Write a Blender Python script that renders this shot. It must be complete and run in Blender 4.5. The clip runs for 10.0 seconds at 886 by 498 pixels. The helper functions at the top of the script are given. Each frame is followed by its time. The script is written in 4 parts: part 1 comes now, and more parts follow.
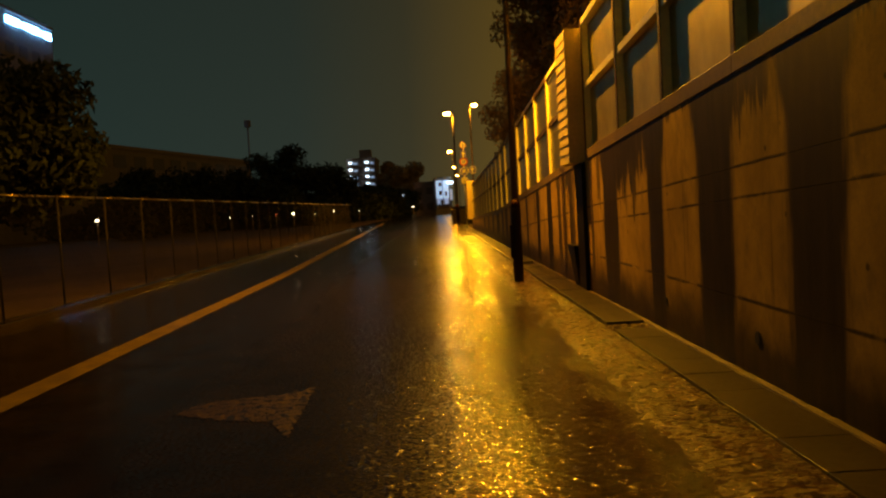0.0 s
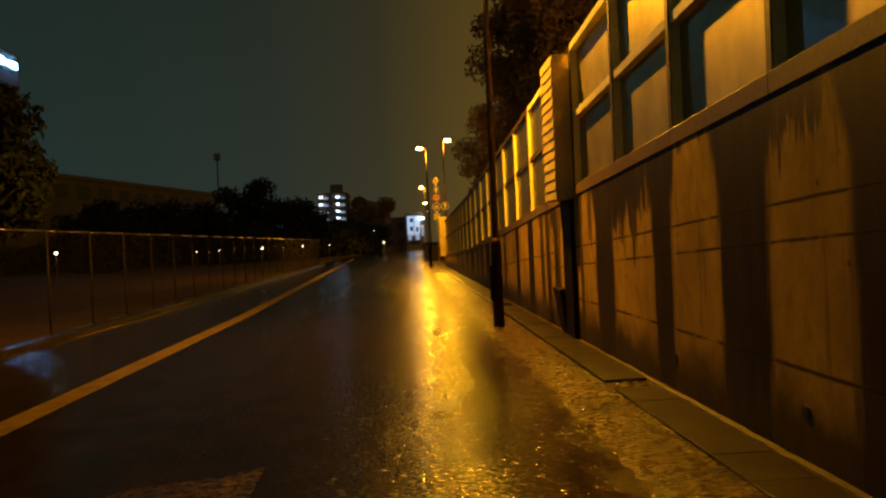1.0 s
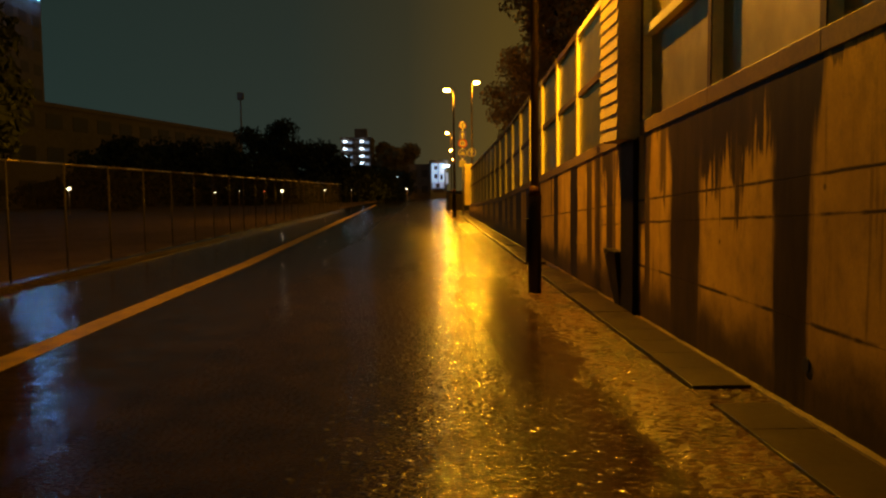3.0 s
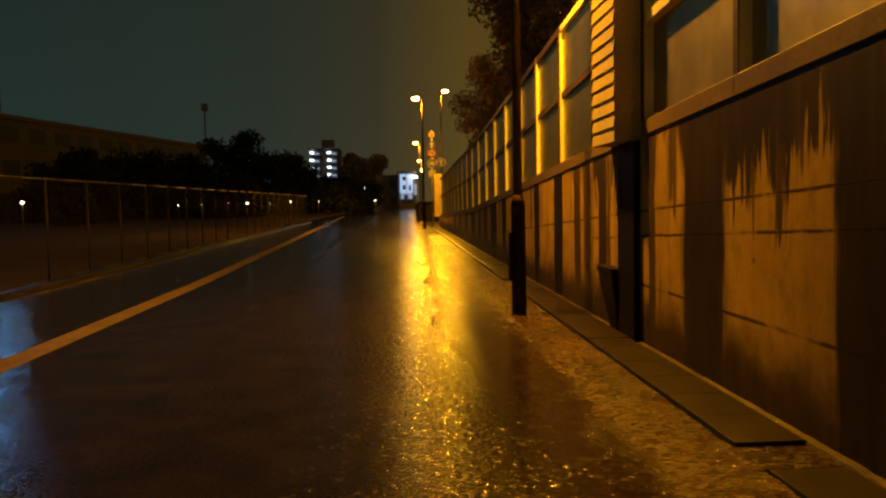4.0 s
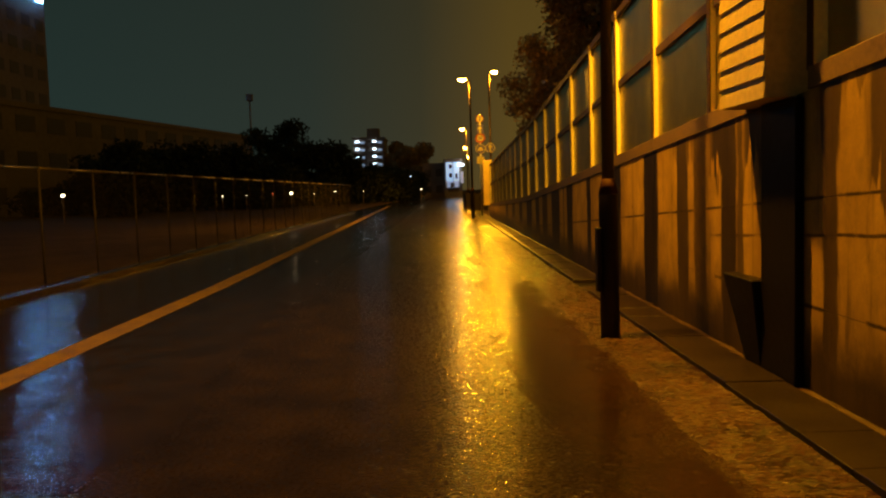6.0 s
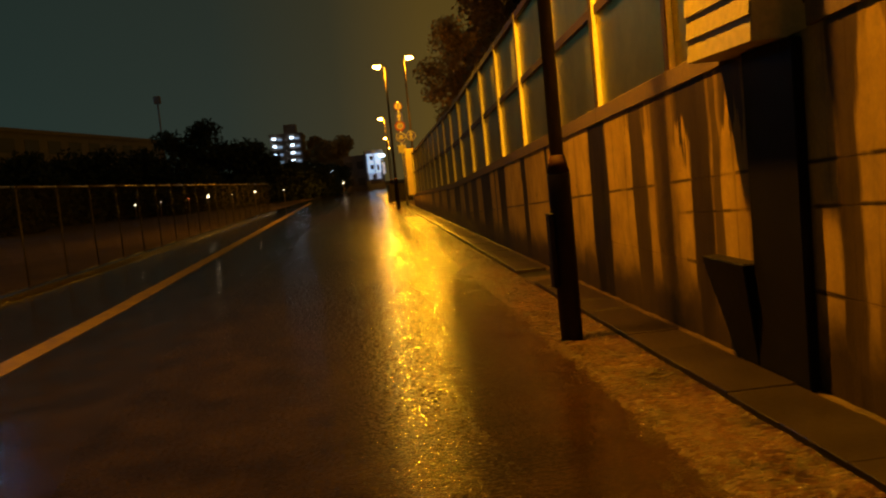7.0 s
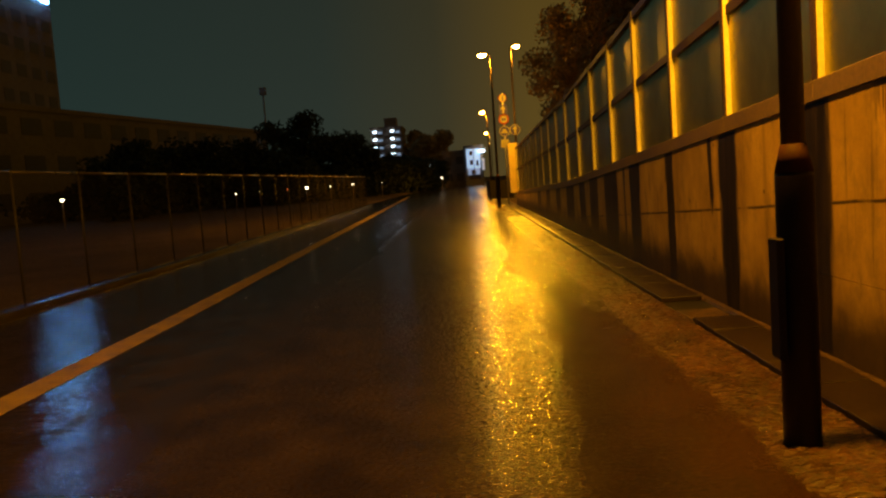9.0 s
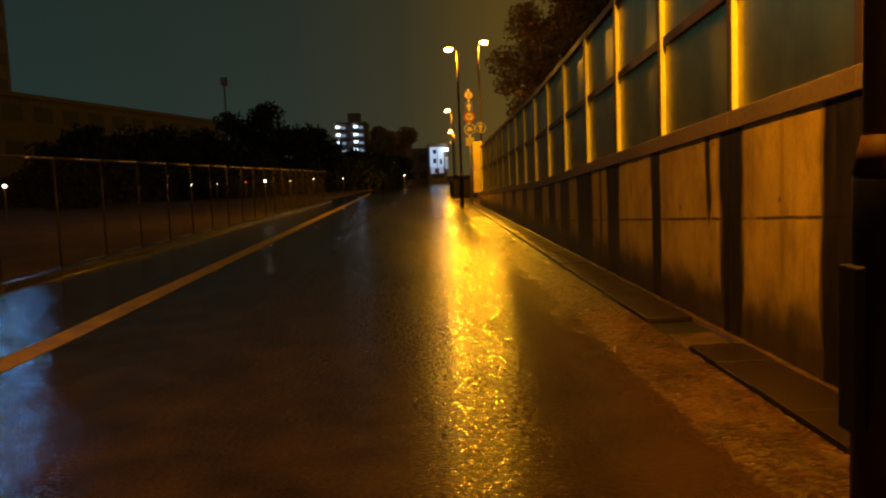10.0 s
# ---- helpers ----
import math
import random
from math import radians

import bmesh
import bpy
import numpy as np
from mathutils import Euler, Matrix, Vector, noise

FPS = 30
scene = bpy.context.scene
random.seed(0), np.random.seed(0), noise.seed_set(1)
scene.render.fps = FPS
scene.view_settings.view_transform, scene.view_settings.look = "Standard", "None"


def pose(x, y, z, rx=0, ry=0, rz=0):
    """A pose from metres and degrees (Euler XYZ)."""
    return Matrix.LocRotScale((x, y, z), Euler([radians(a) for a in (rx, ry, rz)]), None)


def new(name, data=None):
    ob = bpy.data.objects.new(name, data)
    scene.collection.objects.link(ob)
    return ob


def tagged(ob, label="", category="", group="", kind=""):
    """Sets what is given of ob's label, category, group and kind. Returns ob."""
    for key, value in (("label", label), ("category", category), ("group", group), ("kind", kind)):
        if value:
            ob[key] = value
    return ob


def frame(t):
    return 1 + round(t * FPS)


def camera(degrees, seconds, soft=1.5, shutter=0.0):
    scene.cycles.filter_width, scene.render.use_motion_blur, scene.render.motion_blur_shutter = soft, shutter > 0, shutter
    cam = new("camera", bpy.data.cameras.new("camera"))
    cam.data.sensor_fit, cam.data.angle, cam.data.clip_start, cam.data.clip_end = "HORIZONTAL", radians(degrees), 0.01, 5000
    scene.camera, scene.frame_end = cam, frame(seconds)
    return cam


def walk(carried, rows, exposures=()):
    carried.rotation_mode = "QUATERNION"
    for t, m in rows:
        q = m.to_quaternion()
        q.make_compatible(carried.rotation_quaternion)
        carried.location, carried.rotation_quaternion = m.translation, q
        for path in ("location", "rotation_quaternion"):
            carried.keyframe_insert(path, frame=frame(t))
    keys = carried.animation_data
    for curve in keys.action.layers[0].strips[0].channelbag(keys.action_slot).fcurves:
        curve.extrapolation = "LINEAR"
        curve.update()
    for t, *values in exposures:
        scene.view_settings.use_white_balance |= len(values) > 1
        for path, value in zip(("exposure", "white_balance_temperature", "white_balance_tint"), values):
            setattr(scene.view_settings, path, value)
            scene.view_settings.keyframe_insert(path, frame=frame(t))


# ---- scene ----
cam = camera(57.2, 10.0, soft=2.3)
METRES, EYE, TILT, LEAN, TURN = 12.0, 1.46, 0.6, 0.0, -0.6
ROWS = [
    (0.0, 0.0, 0.0, 0.0, -0.2, -3.59, 3.16),
    (0.3, -0.0005, 0.0289, 0.0013, -0.1, -2.02, 2.09),
    (0.5, -0.0008, 0.0482, 0.0022, -0.85, -0.91, 2.23),
    (0.8, -0.0034, 0.0767, 0.0025, -2.65, -0.29, 1.81),
    (1.0, -0.0051, 0.0957, 0.0027, -2.26, -1.17, 2.52),
    (1.3, -0.0038, 0.1242, 0.0021, 1.62, -2.01, 0.8),
    (1.5, -0.003, 0.1432, 0.0017, 2.73, -2.99, 0.14),
    (1.8, -0.0046, 0.1717, 0.0009, 1.37, -3.94, 0.94),
    (2.0, -0.0056, 0.1907, 0.0003, 0.35, -5.12, 2.63),
    (2.3, -0.003, 0.2203, -0.0024, -0.58, -6.32, 2.45),
    (2.5, -0.0013, 0.2401, -0.0042, -1.04, -5.2, 0.9),
    (2.8, -0.002, 0.2687, -0.0032, -0.08, -5.04, -0.43),
    (3.0, -0.0025, 0.2877, -0.0025, -0.55, -4.73, 0.57),
    (3.2, -0.0032, 0.3084, -0.0027, -2.99, -3.89, 0.72),
    (4.3, -0.0071, 0.4222, -0.0041, -2.63, -4.16, 1.19),
    (4.5, -0.0078, 0.4429, -0.0043, -2.86, -5.75, 1.76),
    (4.7, -0.008, 0.4623, -0.0043, -2.38, -5.68, 2.42),
    (5.0, -0.0083, 0.4915, -0.0044, 0.48, -4.53, 1.88),
    (5.2, -0.0089, 0.5119, -0.0048, 1.58, -4.09, 1.37),
    (6.3, -0.0125, 0.624, -0.0069, -1.19, -4.96, 2.42),
    (6.5, -0.0131, 0.6444, -0.0073, -3.31, -5.19, 3.67),
    (6.8, -0.0121, 0.6751, -0.0077, -6.26, -6.56, 5.58),
    (7.0, -0.0114, 0.6956, -0.008, -5.04, -5.81, 5.51),
    (7.3, -0.0123, 0.7257, -0.008, -0.84, -5.63, 4.13),
    (7.5, -0.0129, 0.7458, -0.008, 0.33, -6.11, 4.05),
    (7.8, -0.0145, 0.7757, -0.0097, -0.83, -7.9, 3.41),
    (8.0, -0.0155, 0.7956, -0.0108, -1.13, -7.71, 2.82),
    (8.3, -0.0142, 0.8255, -0.0088, 0.48, -4.58, 1.88),
    (8.5, -0.0134, 0.8455, -0.0074, 2.0, -3.16, 1.45),
    (8.8, -0.0171, 0.876, -0.0082, 3.18, -2.72, 3.64),
    (9.0, -0.0196, 0.8964, -0.0088, 1.88, -5.5, 4.06),
    (9.3, -0.018, 0.9259, -0.0092, 0.73, -5.92, 2.03),
    (9.5, -0.017, 0.9456, -0.0094, 1.6, -5.58, 2.24),
    (9.8, -0.0181, 0.9765, -0.0113, 1.51, -6.34, 2.27),
    (10.0, -0.0188, 0.9971, -0.0125, -0.7, -5.75, 2.22),
]
walk(cam, [(t, pose(0, 0, EYE, TILT, LEAN, TURN) @ pose(METRES * x, METRES * y, METRES * z, 90 + pitch, roll, yaw)) for t, x, y, z, yaw, pitch, roll in ROWS])

# ---------- world: rainy night sky, faint glow of the city ----------
world = bpy.data.worlds.new("night_sky")
scene.world = world
world.use_nodes = True
wn, wl = world.node_tree.nodes, world.node_tree.links
wn.clear()
w_out, w_bg = wn.new("ShaderNodeOutputWorld"), wn.new("ShaderNodeBackground")
w_tc, w_sep, w_ramp = wn.new("ShaderNodeTexCoord"), wn.new("ShaderNodeSeparateXYZ"), wn.new("ShaderNodeValToRGB")
w_map = wn.new("ShaderNodeMapRange")
w_map.inputs["From Min"].default_value, w_map.inputs["From Max"].default_value = -0.55, 0.55
w_el = w_ramp.color_ramp.elements
w_el[0].color, w_el[1].color = (0.014, 0.030, 0.027, 1), (0.135, 0.076, 0.008, 1)
for at_, col_ in ((0.36, (0.024, 0.032, 0.024, 1)), (0.48, (0.040, 0.036, 0.018, 1)), (0.58, (0.098, 0.060, 0.012, 1))):
    w_el.new(at_).color = col_
w_bg.inputs["Strength"].default_value = 1.0
wl.new(w_tc.outputs["Generated"], w_sep.inputs[0])
wl.new(w_sep.outputs["X"], w_map.inputs["Value"])
wl.new(w_map.outputs[0], w_ramp.inputs[0])
w_high = wn.new("ShaderNodeMapRange")
for key_, v_ in (("From Min", 0.0), ("From Max", 0.35), ("To Min", 1.05), ("To Max", 0.7)):
    w_high.inputs[key_].default_value = v_
wl.new(w_sep.outputs["Z"], w_high.inputs["Value"])
wl.new(w_high.outputs[0], w_bg.inputs["Strength"])
wl.new(w_ramp.outputs[0], w_bg.inputs["Color"])
wl.new(w_bg.outputs[0], w_out.inputs["Surface"])

SODIUM = (1.0, 0.405, 0.008)
LAMP_WATTS = 3350.0


# ---------- material helpers ----------
class Nodes:
    """A small builder for node materials."""

    def __init__(self, name):
        self.mat = bpy.data.materials.new(name)
        self.mat.use_nodes = True
        self.t = self.mat.node_tree
        self.b = self.t.nodes["Principled BSDF"]
        self.pos = self.t.nodes.new("ShaderNodeNewGeometry").outputs["Position"]

    def put(self, socket, value):
        if isinstance(value, bpy.types.NodeSocket):
            self.t.links.new(value, socket)
        else:
            socket.default_value = value

    def math(self, op, a, b=0.0, clamp=False):
        n = self.t.nodes.new("ShaderNodeMath")
        n.operation, n.use_clamp = op, clamp
        self.put(n.inputs[0], a), self.put(n.inputs[1], b)
        return n.outputs[0]

    def xyz(self):
        n = self.t.nodes.new("ShaderNodeSeparateXYZ")
        self.put(n.inputs[0], self.pos)
        return n.outputs

    def noise(self, scale, detail=3.0, stretch=(1, 1, 1), rough=0.55):
        m, n = self.t.nodes.new("ShaderNodeMapping"), self.t.nodes.new("ShaderNodeTexNoise")
        self.put(m.inputs["Vector"], self.pos)
        m.inputs["Scale"].default_value = stretch
        self.put(n.inputs["Vector"], m.outputs[0])
        n.inputs["Scale"].default_value, n.inputs["Detail"].default_value, n.inputs["Roughness"].default_value = scale, detail, rough
        return n.outputs["Fac"]

    def cells(self, scale, stretch=(1, 1, 1)):
        m, n = self.t.nodes.new("ShaderNodeMapping"), self.t.nodes.new("ShaderNodeTexVoronoi")
        self.put(m.inputs["Vector"], self.pos)
        m.inputs["Scale"].default_value = stretch
        self.put(n.inputs["Vector"], m.outputs[0])
        n.inputs["Scale"].default_value = scale
        return n.outputs["Distance"]

    def span(self, value, lo, hi, a=0.0, b=1.0, smooth=False):
        n = self.t.nodes.new("ShaderNodeMapRange")
        n.interpolation_type = "SMOOTHSTEP" if smooth else "LINEAR"
        self.put(n.inputs["Value"], value)
        for key, v in (("From Min", lo), ("From Max", hi), ("To Min", a), ("To Max", b)):
            self.put(n.inputs[key], v)
        return n.outputs[0]

    def mix(self, fac, a, b):
        n = self.t.nodes.new("ShaderNodeMix")
        n.data_type = "RGBA"
        self.put(n.inputs[0], fac)
        self.put(n.inputs[6], (*a, 1) if isinstance(a, tuple) else a)
        self.put(n.inputs[7], (*b, 1) if isinstance(b, tuple) else b)
        return n.outputs[2]

    def random(self):
        return self.t.nodes.new("ShaderNodeObjectInfo").outputs["Random"]

    def bump(self, height, strength, distance):
        n = self.t.nodes.new("ShaderNodeBump")
        n.inputs["Strength"].default_value, n.inputs["Distance"].default_value = strength, distance
        self.put(n.inputs["Height"], height)
        self.put(self.b.inputs["Normal"], n.outputs[0])

    def done(self, color, rough, metal=0.0, spec=0.5, coat=0.0, coat_rough=0.1):
        self.put(self.b.inputs["Base Color"], (*color, 1) if isinstance(color, tuple) else color)
        self.put(self.b.inputs["Roughness"], rough)
        self.put(self.b.inputs["Metallic"], metal)
        self.put(self.b.inputs["Specular IOR Level"], spec)
        self.put(self.b.inputs["Coat Weight"], coat)
        self.put(self.b.inputs["Coat Roughness"], coat_rough)
        return self.mat


def simple(name, color, rough, metal=0.0, grain=40.0, vary=0.35, bump=0.15, coat=0.0, spec=0.5):
    """A worn plain surface: colour that varies at two scales, with fine relief."""
    k = Nodes(name)
    v = k.math("ADD", k.math("MULTIPLY", k.noise(grain), 0.5), k.math("MULTIPLY", k.noise(grain / 14), 0.5))
    dark = tuple(c * (1 - vary) for c in color)
    lite = tuple(min(1.0, c * (1 + vary)) for c in color)
    k.bump(k.noise(grain * 3), bump, 0.004)
    return k.done(k.mix(k.span(v, 0.3, 0.7), dark, lite), k.span(v, 0.3, 0.7, rough * 0.8, min(1.0, rough * 1.2)), metal, coat=coat, spec=spec)


def glow(name, color, strength):
    k = Nodes(name)
    k.b.inputs["Emission Color"].default_value = (*color, 1)
    k.b.inputs["Emission Strength"].default_value = strength
    return k.done((0.6, 0.6, 0.6), 0.4)


# ---------- materials ----------
def wet_road_material():
    k = Nodes("wet_asphalt")
    x = k.xyz()[0]
    big = k.noise(0.5, 3.0, (1.0, 0.4, 1))
    pool = k.span(x, -3.2, -1.6, 1.0, 0.0, True)
    film = k.math("MAXIMUM", k.span(big, 0.40, 0.62, smooth=True), pool)
    ripple = k.noise(44.0, 2.0, (0.28, 1.45, 1), 0.6)
    swell = k.noise(5.0, 3.0, (0.20, 1.7, 1))
    drops = k.math("MULTIPLY", k.span(k.cells(15.0, (0.6, 1.25, 1)), 0.0, 0.36, 1.0, 0.0, True), k.span(x, -1.2, 0.4, 0.25, 0.8))
    # splashes of heavy drops: scattered steep little domes of water
    fall = k.span(k.cells(10.0, (1.0, 1.15, 1)), 0.0, 0.38, 1.0, 0.0)
    fall = k.math("MULTIPLY", fall, k.span(k.noise(5.0, 2.0), 0.46, 0.54, 0.0, 1.0, True))
    fall = k.math("MULTIPLY", fall, k.span(x, -1.1, -0.2, 0.0, 1.0, True))
    fall = k.math("MULTIPLY", fall, k.span(k.xyz()[1], 9.0, 12.5, 1.0, 0.12, True))
    # stones of the surface stand out of the film
    stone = k.span(k.noise(42.0, 2.0, (0.7, 1.3, 1)), 0.44, 0.58, smooth=True)
    stone = k.math("MULTIPLY", stone, k.span(k.math("ADD", k.math("MULTIPLY", film, 0.15), k.math("MULTIPLY", pool, 0.75)), 0, 1, 1.0, 0.0))
    stone = k.math("MULTIPLY", stone, k.span(x, 0.3, 1.1, 1.0, 0.45))
    h = k.math("ADD", k.math("MULTIPLY", ripple, 0.42), k.math("MULTIPLY", stone, 0.08))
    h = k.math("ADD", h, k.math("ADD", k.math("MULTIPLY", drops, 0.26), k.math("MULTIPLY", swell, 0.6)))
    h = k.math("ADD", h, k.math("MULTIPLY", fall, 1.0))
    # worn, coarser stretch of the surface
    coarse = k.math("MULTIPLY", k.span(k.xyz()[1], 6.5, 10.5, 1.0, 0.0, True), k.span(x, -0.9, 0.5, 0.0, 1.0, True))
    flake = k.math("MULTIPLY", k.span(k.noise(20.0, 2.5, (0.6, 1.15, 1), 0.6), 0.55, 0.66, smooth=True), coarse)
    h = k.math("ADD", h, k.math("MULTIPLY", flake, 0.95))
    # scattered silt beside the footway
    silt = k.span(k.math("ADD", x, k.math("MULTIPLY", k.math("SUBTRACT", k.noise(3.0, 5.0, (1, 0.6, 1), 0.65), 0.5), 1.3)), 1.0, 1.45, 0.0, 1.0, True)
    lump = k.math("MULTIPLY", k.noise(32.0, 4.0, (0.75, 1.1, 1), 0.7), silt)
    h = k.math("ADD", h, k.math("MULTIPLY", lump, 1.6))
    # wind-driven wavelets on the standing water beside the fence
    wave = k.math("MULTIPLY", k.noise(6.0, 3.0, (0.30, 1.0, 1), 0.6), pool)
    h = k.math("ADD", h, k.math("MULTIPLY", wave, 1.1))
    k.bump(h, 0.55, 0.012)
    col = k.mix(k.span(k.noise(2.0), 0.35, 0.7), (0.011, 0.0065, 0.0048), (0.023, 0.014, 0.010))
    dirt = k.span(k.math("ADD", x, k.math("MULTIPLY", k.math("SUBTRACT", k.noise(1.8, 5.0), 0.5), 1.6)), 0.4, 1.5, 0.0, 0.9, True)
    col = k.mix(dirt, col, (0.032, 0.0145, 0.0045))
    # dark wet seam beside the footway, with the step's shadow painted in
    seam_shade = k.math("ABSOLUTE", k.math("SUBTRACT", k.math("ADD", x, k.math("MULTIPLY", k.math("SUBTRACT", k.noise(1.1, 3.0), 0.5), 0.10)), 1.225))
    col = k.mix(k.span(seam_shade, 0.02, 0.09, k.span(k.xyz()[1], 8.0, 11.5, 0.75, 0.0), 0.0, True), col, (0.006, 0.004, 0.003))
    rough = k.math("ADD", k.math("SUBTRACT", k.span(film, 0, 1, 0.08, 0.06), k.math("SUBTRACT", k.math("MULTIPLY", coarse, 0.03), k.math("MULTIPLY", silt, 0.13))), k.math("MULTIPLY", stone, 0.26))
    splash = k.math("MULTIPLY", k.span(fall, 0.05, 0.3), 0.75)
    return k.done(col, rough, spec=k.math("ADD", splash, k.math("ADD", k.math("MULTIPLY", k.span(stone, 0, 1, 0.21, 0.05), k.span(pool, 0, 1, 1.0, 0.45)), k.math("MULTIPLY", k.math("MULTIPLY", pool, k.span(k.noise(3.2, 4.0, (1, 0.7, 1), 0.65), 0.44, 0.57, 0.0, 1.0, True)), 0.40))))


def footway_material():
    k = Nodes("wet_gritty_footway")
    x = k.xyz()[0]
    grit = k.noise(75.0, 2.0, (0.6, 1.2, 1))
    lump = k.noise(32.0, 4.0, (0.75, 1.1, 1), 0.7)
    patch = k.noise(1.6, 3.0)
    k.bump(k.math("ADD", k.math("MULTIPLY", grit, 0.35), lump), 0.95, 0.016)
    tone = k.math("ADD", k.math("MULTIPLY", lump, 0.6), k.math("MULTIPLY", patch, 0.4))
    col = k.mix(k.span(tone, 0.40, 0.60), (0.006, 0.003, 0.0013), (0.090, 0.039, 0.009))
    # silt thins out towards the carriageway
    thin = k.span(k.math("ADD", x, k.math("MULTIPLY", k.math("SUBTRACT", k.noise(2.2, 5.0), 0.5), 0.9)), 1.0, 1.6, 0.9, 0.0, True)
    col = k.mix(thin, col, (0.045, 0.021, 0.007))
    # patch farther along with the second lamp's glare put into its colour
    y = k.math("ADD", k.xyz()[1], k.math("MULTIPLY", k.math("SUBTRACT", k.noise(1.2, 4.0), 0.5), 5.0))
    glare_patch = k.math("MULTIPLY", k.span(y, 29.5, 33.5, smooth=True), k.span(y, 37.0, 40.0, 1.0, 0.0, True))
    glare_patch = k.math("MULTIPLY", glare_patch, k.span(k.noise(2.4, 4.0, (1, 0.5, 1), 0.65), 0.36, 0.52, 0.25, 1.0, True))
    col = k.mix(k.math("MULTIPLY", glare_patch, k.span(k.noise(3.0, 4.0), 0.35, 0.55, 0.35, 1.0)), col, (0.62, 0.42, 0.14))
    wet = k.span(k.noise(24.0, 3.0, (0.6, 1.3, 1)), 0.42, 0.60, 0.11, 0.40, True)
    wet = k.math("ADD", k.math("MULTIPLY", wet, k.math("SUBTRACT", 1.0, glare_patch)), k.math("MULTIPLY", glare_patch, 0.52))
    return k.done(col, wet, spec=k.math("ADD", k.span(thin, 0, 1, 0.5, 0.36), k.math("MULTIPLY", glare_patch, 0.6)))


# dark run-off streaks on the wall: middle, half width, depth of tone
STREAKS = [(3.3, .42, .9), (5.12, .40, .95), (6.95, .44, .97), (8.8, .27, .97), (11.02, .45, .95), (12.32, .09, .85),
           (13.05, .36, .9), (13.88, .05, .8), (14.15, .18, .95), (14.94, .17, .7), (15.5, .17, .9), (16.79, .31, 1.),
           (18.64, .25, 1.), (20.83, .16, .97), (22.9, .36, .97), (23.65, .06, .8), (24.85, .62, .95), (26.7, .5, .85),
           (28.2, .4, .85), (30.2, .7, .85), (32.6, .5, .8), (35.2, .6, .7), (38.0, .6, .7)]
SHORT = [(9.85, .45, .95, .72), (9.3, .35, .93, .62), (10.35, .28, .95, .85), (19.17, .06, .97, .85), (11.75, .10, .8, .9), (9.72, .05, .85, 1.25), (10.1, .04, .7, 1.0), (14.3, .36, .95, .6), (21.0, .06, .8, .5), (15.5, .35, .7, .3), (13.6, .2, .9, .6), (6.2, .5, .9, .5)]


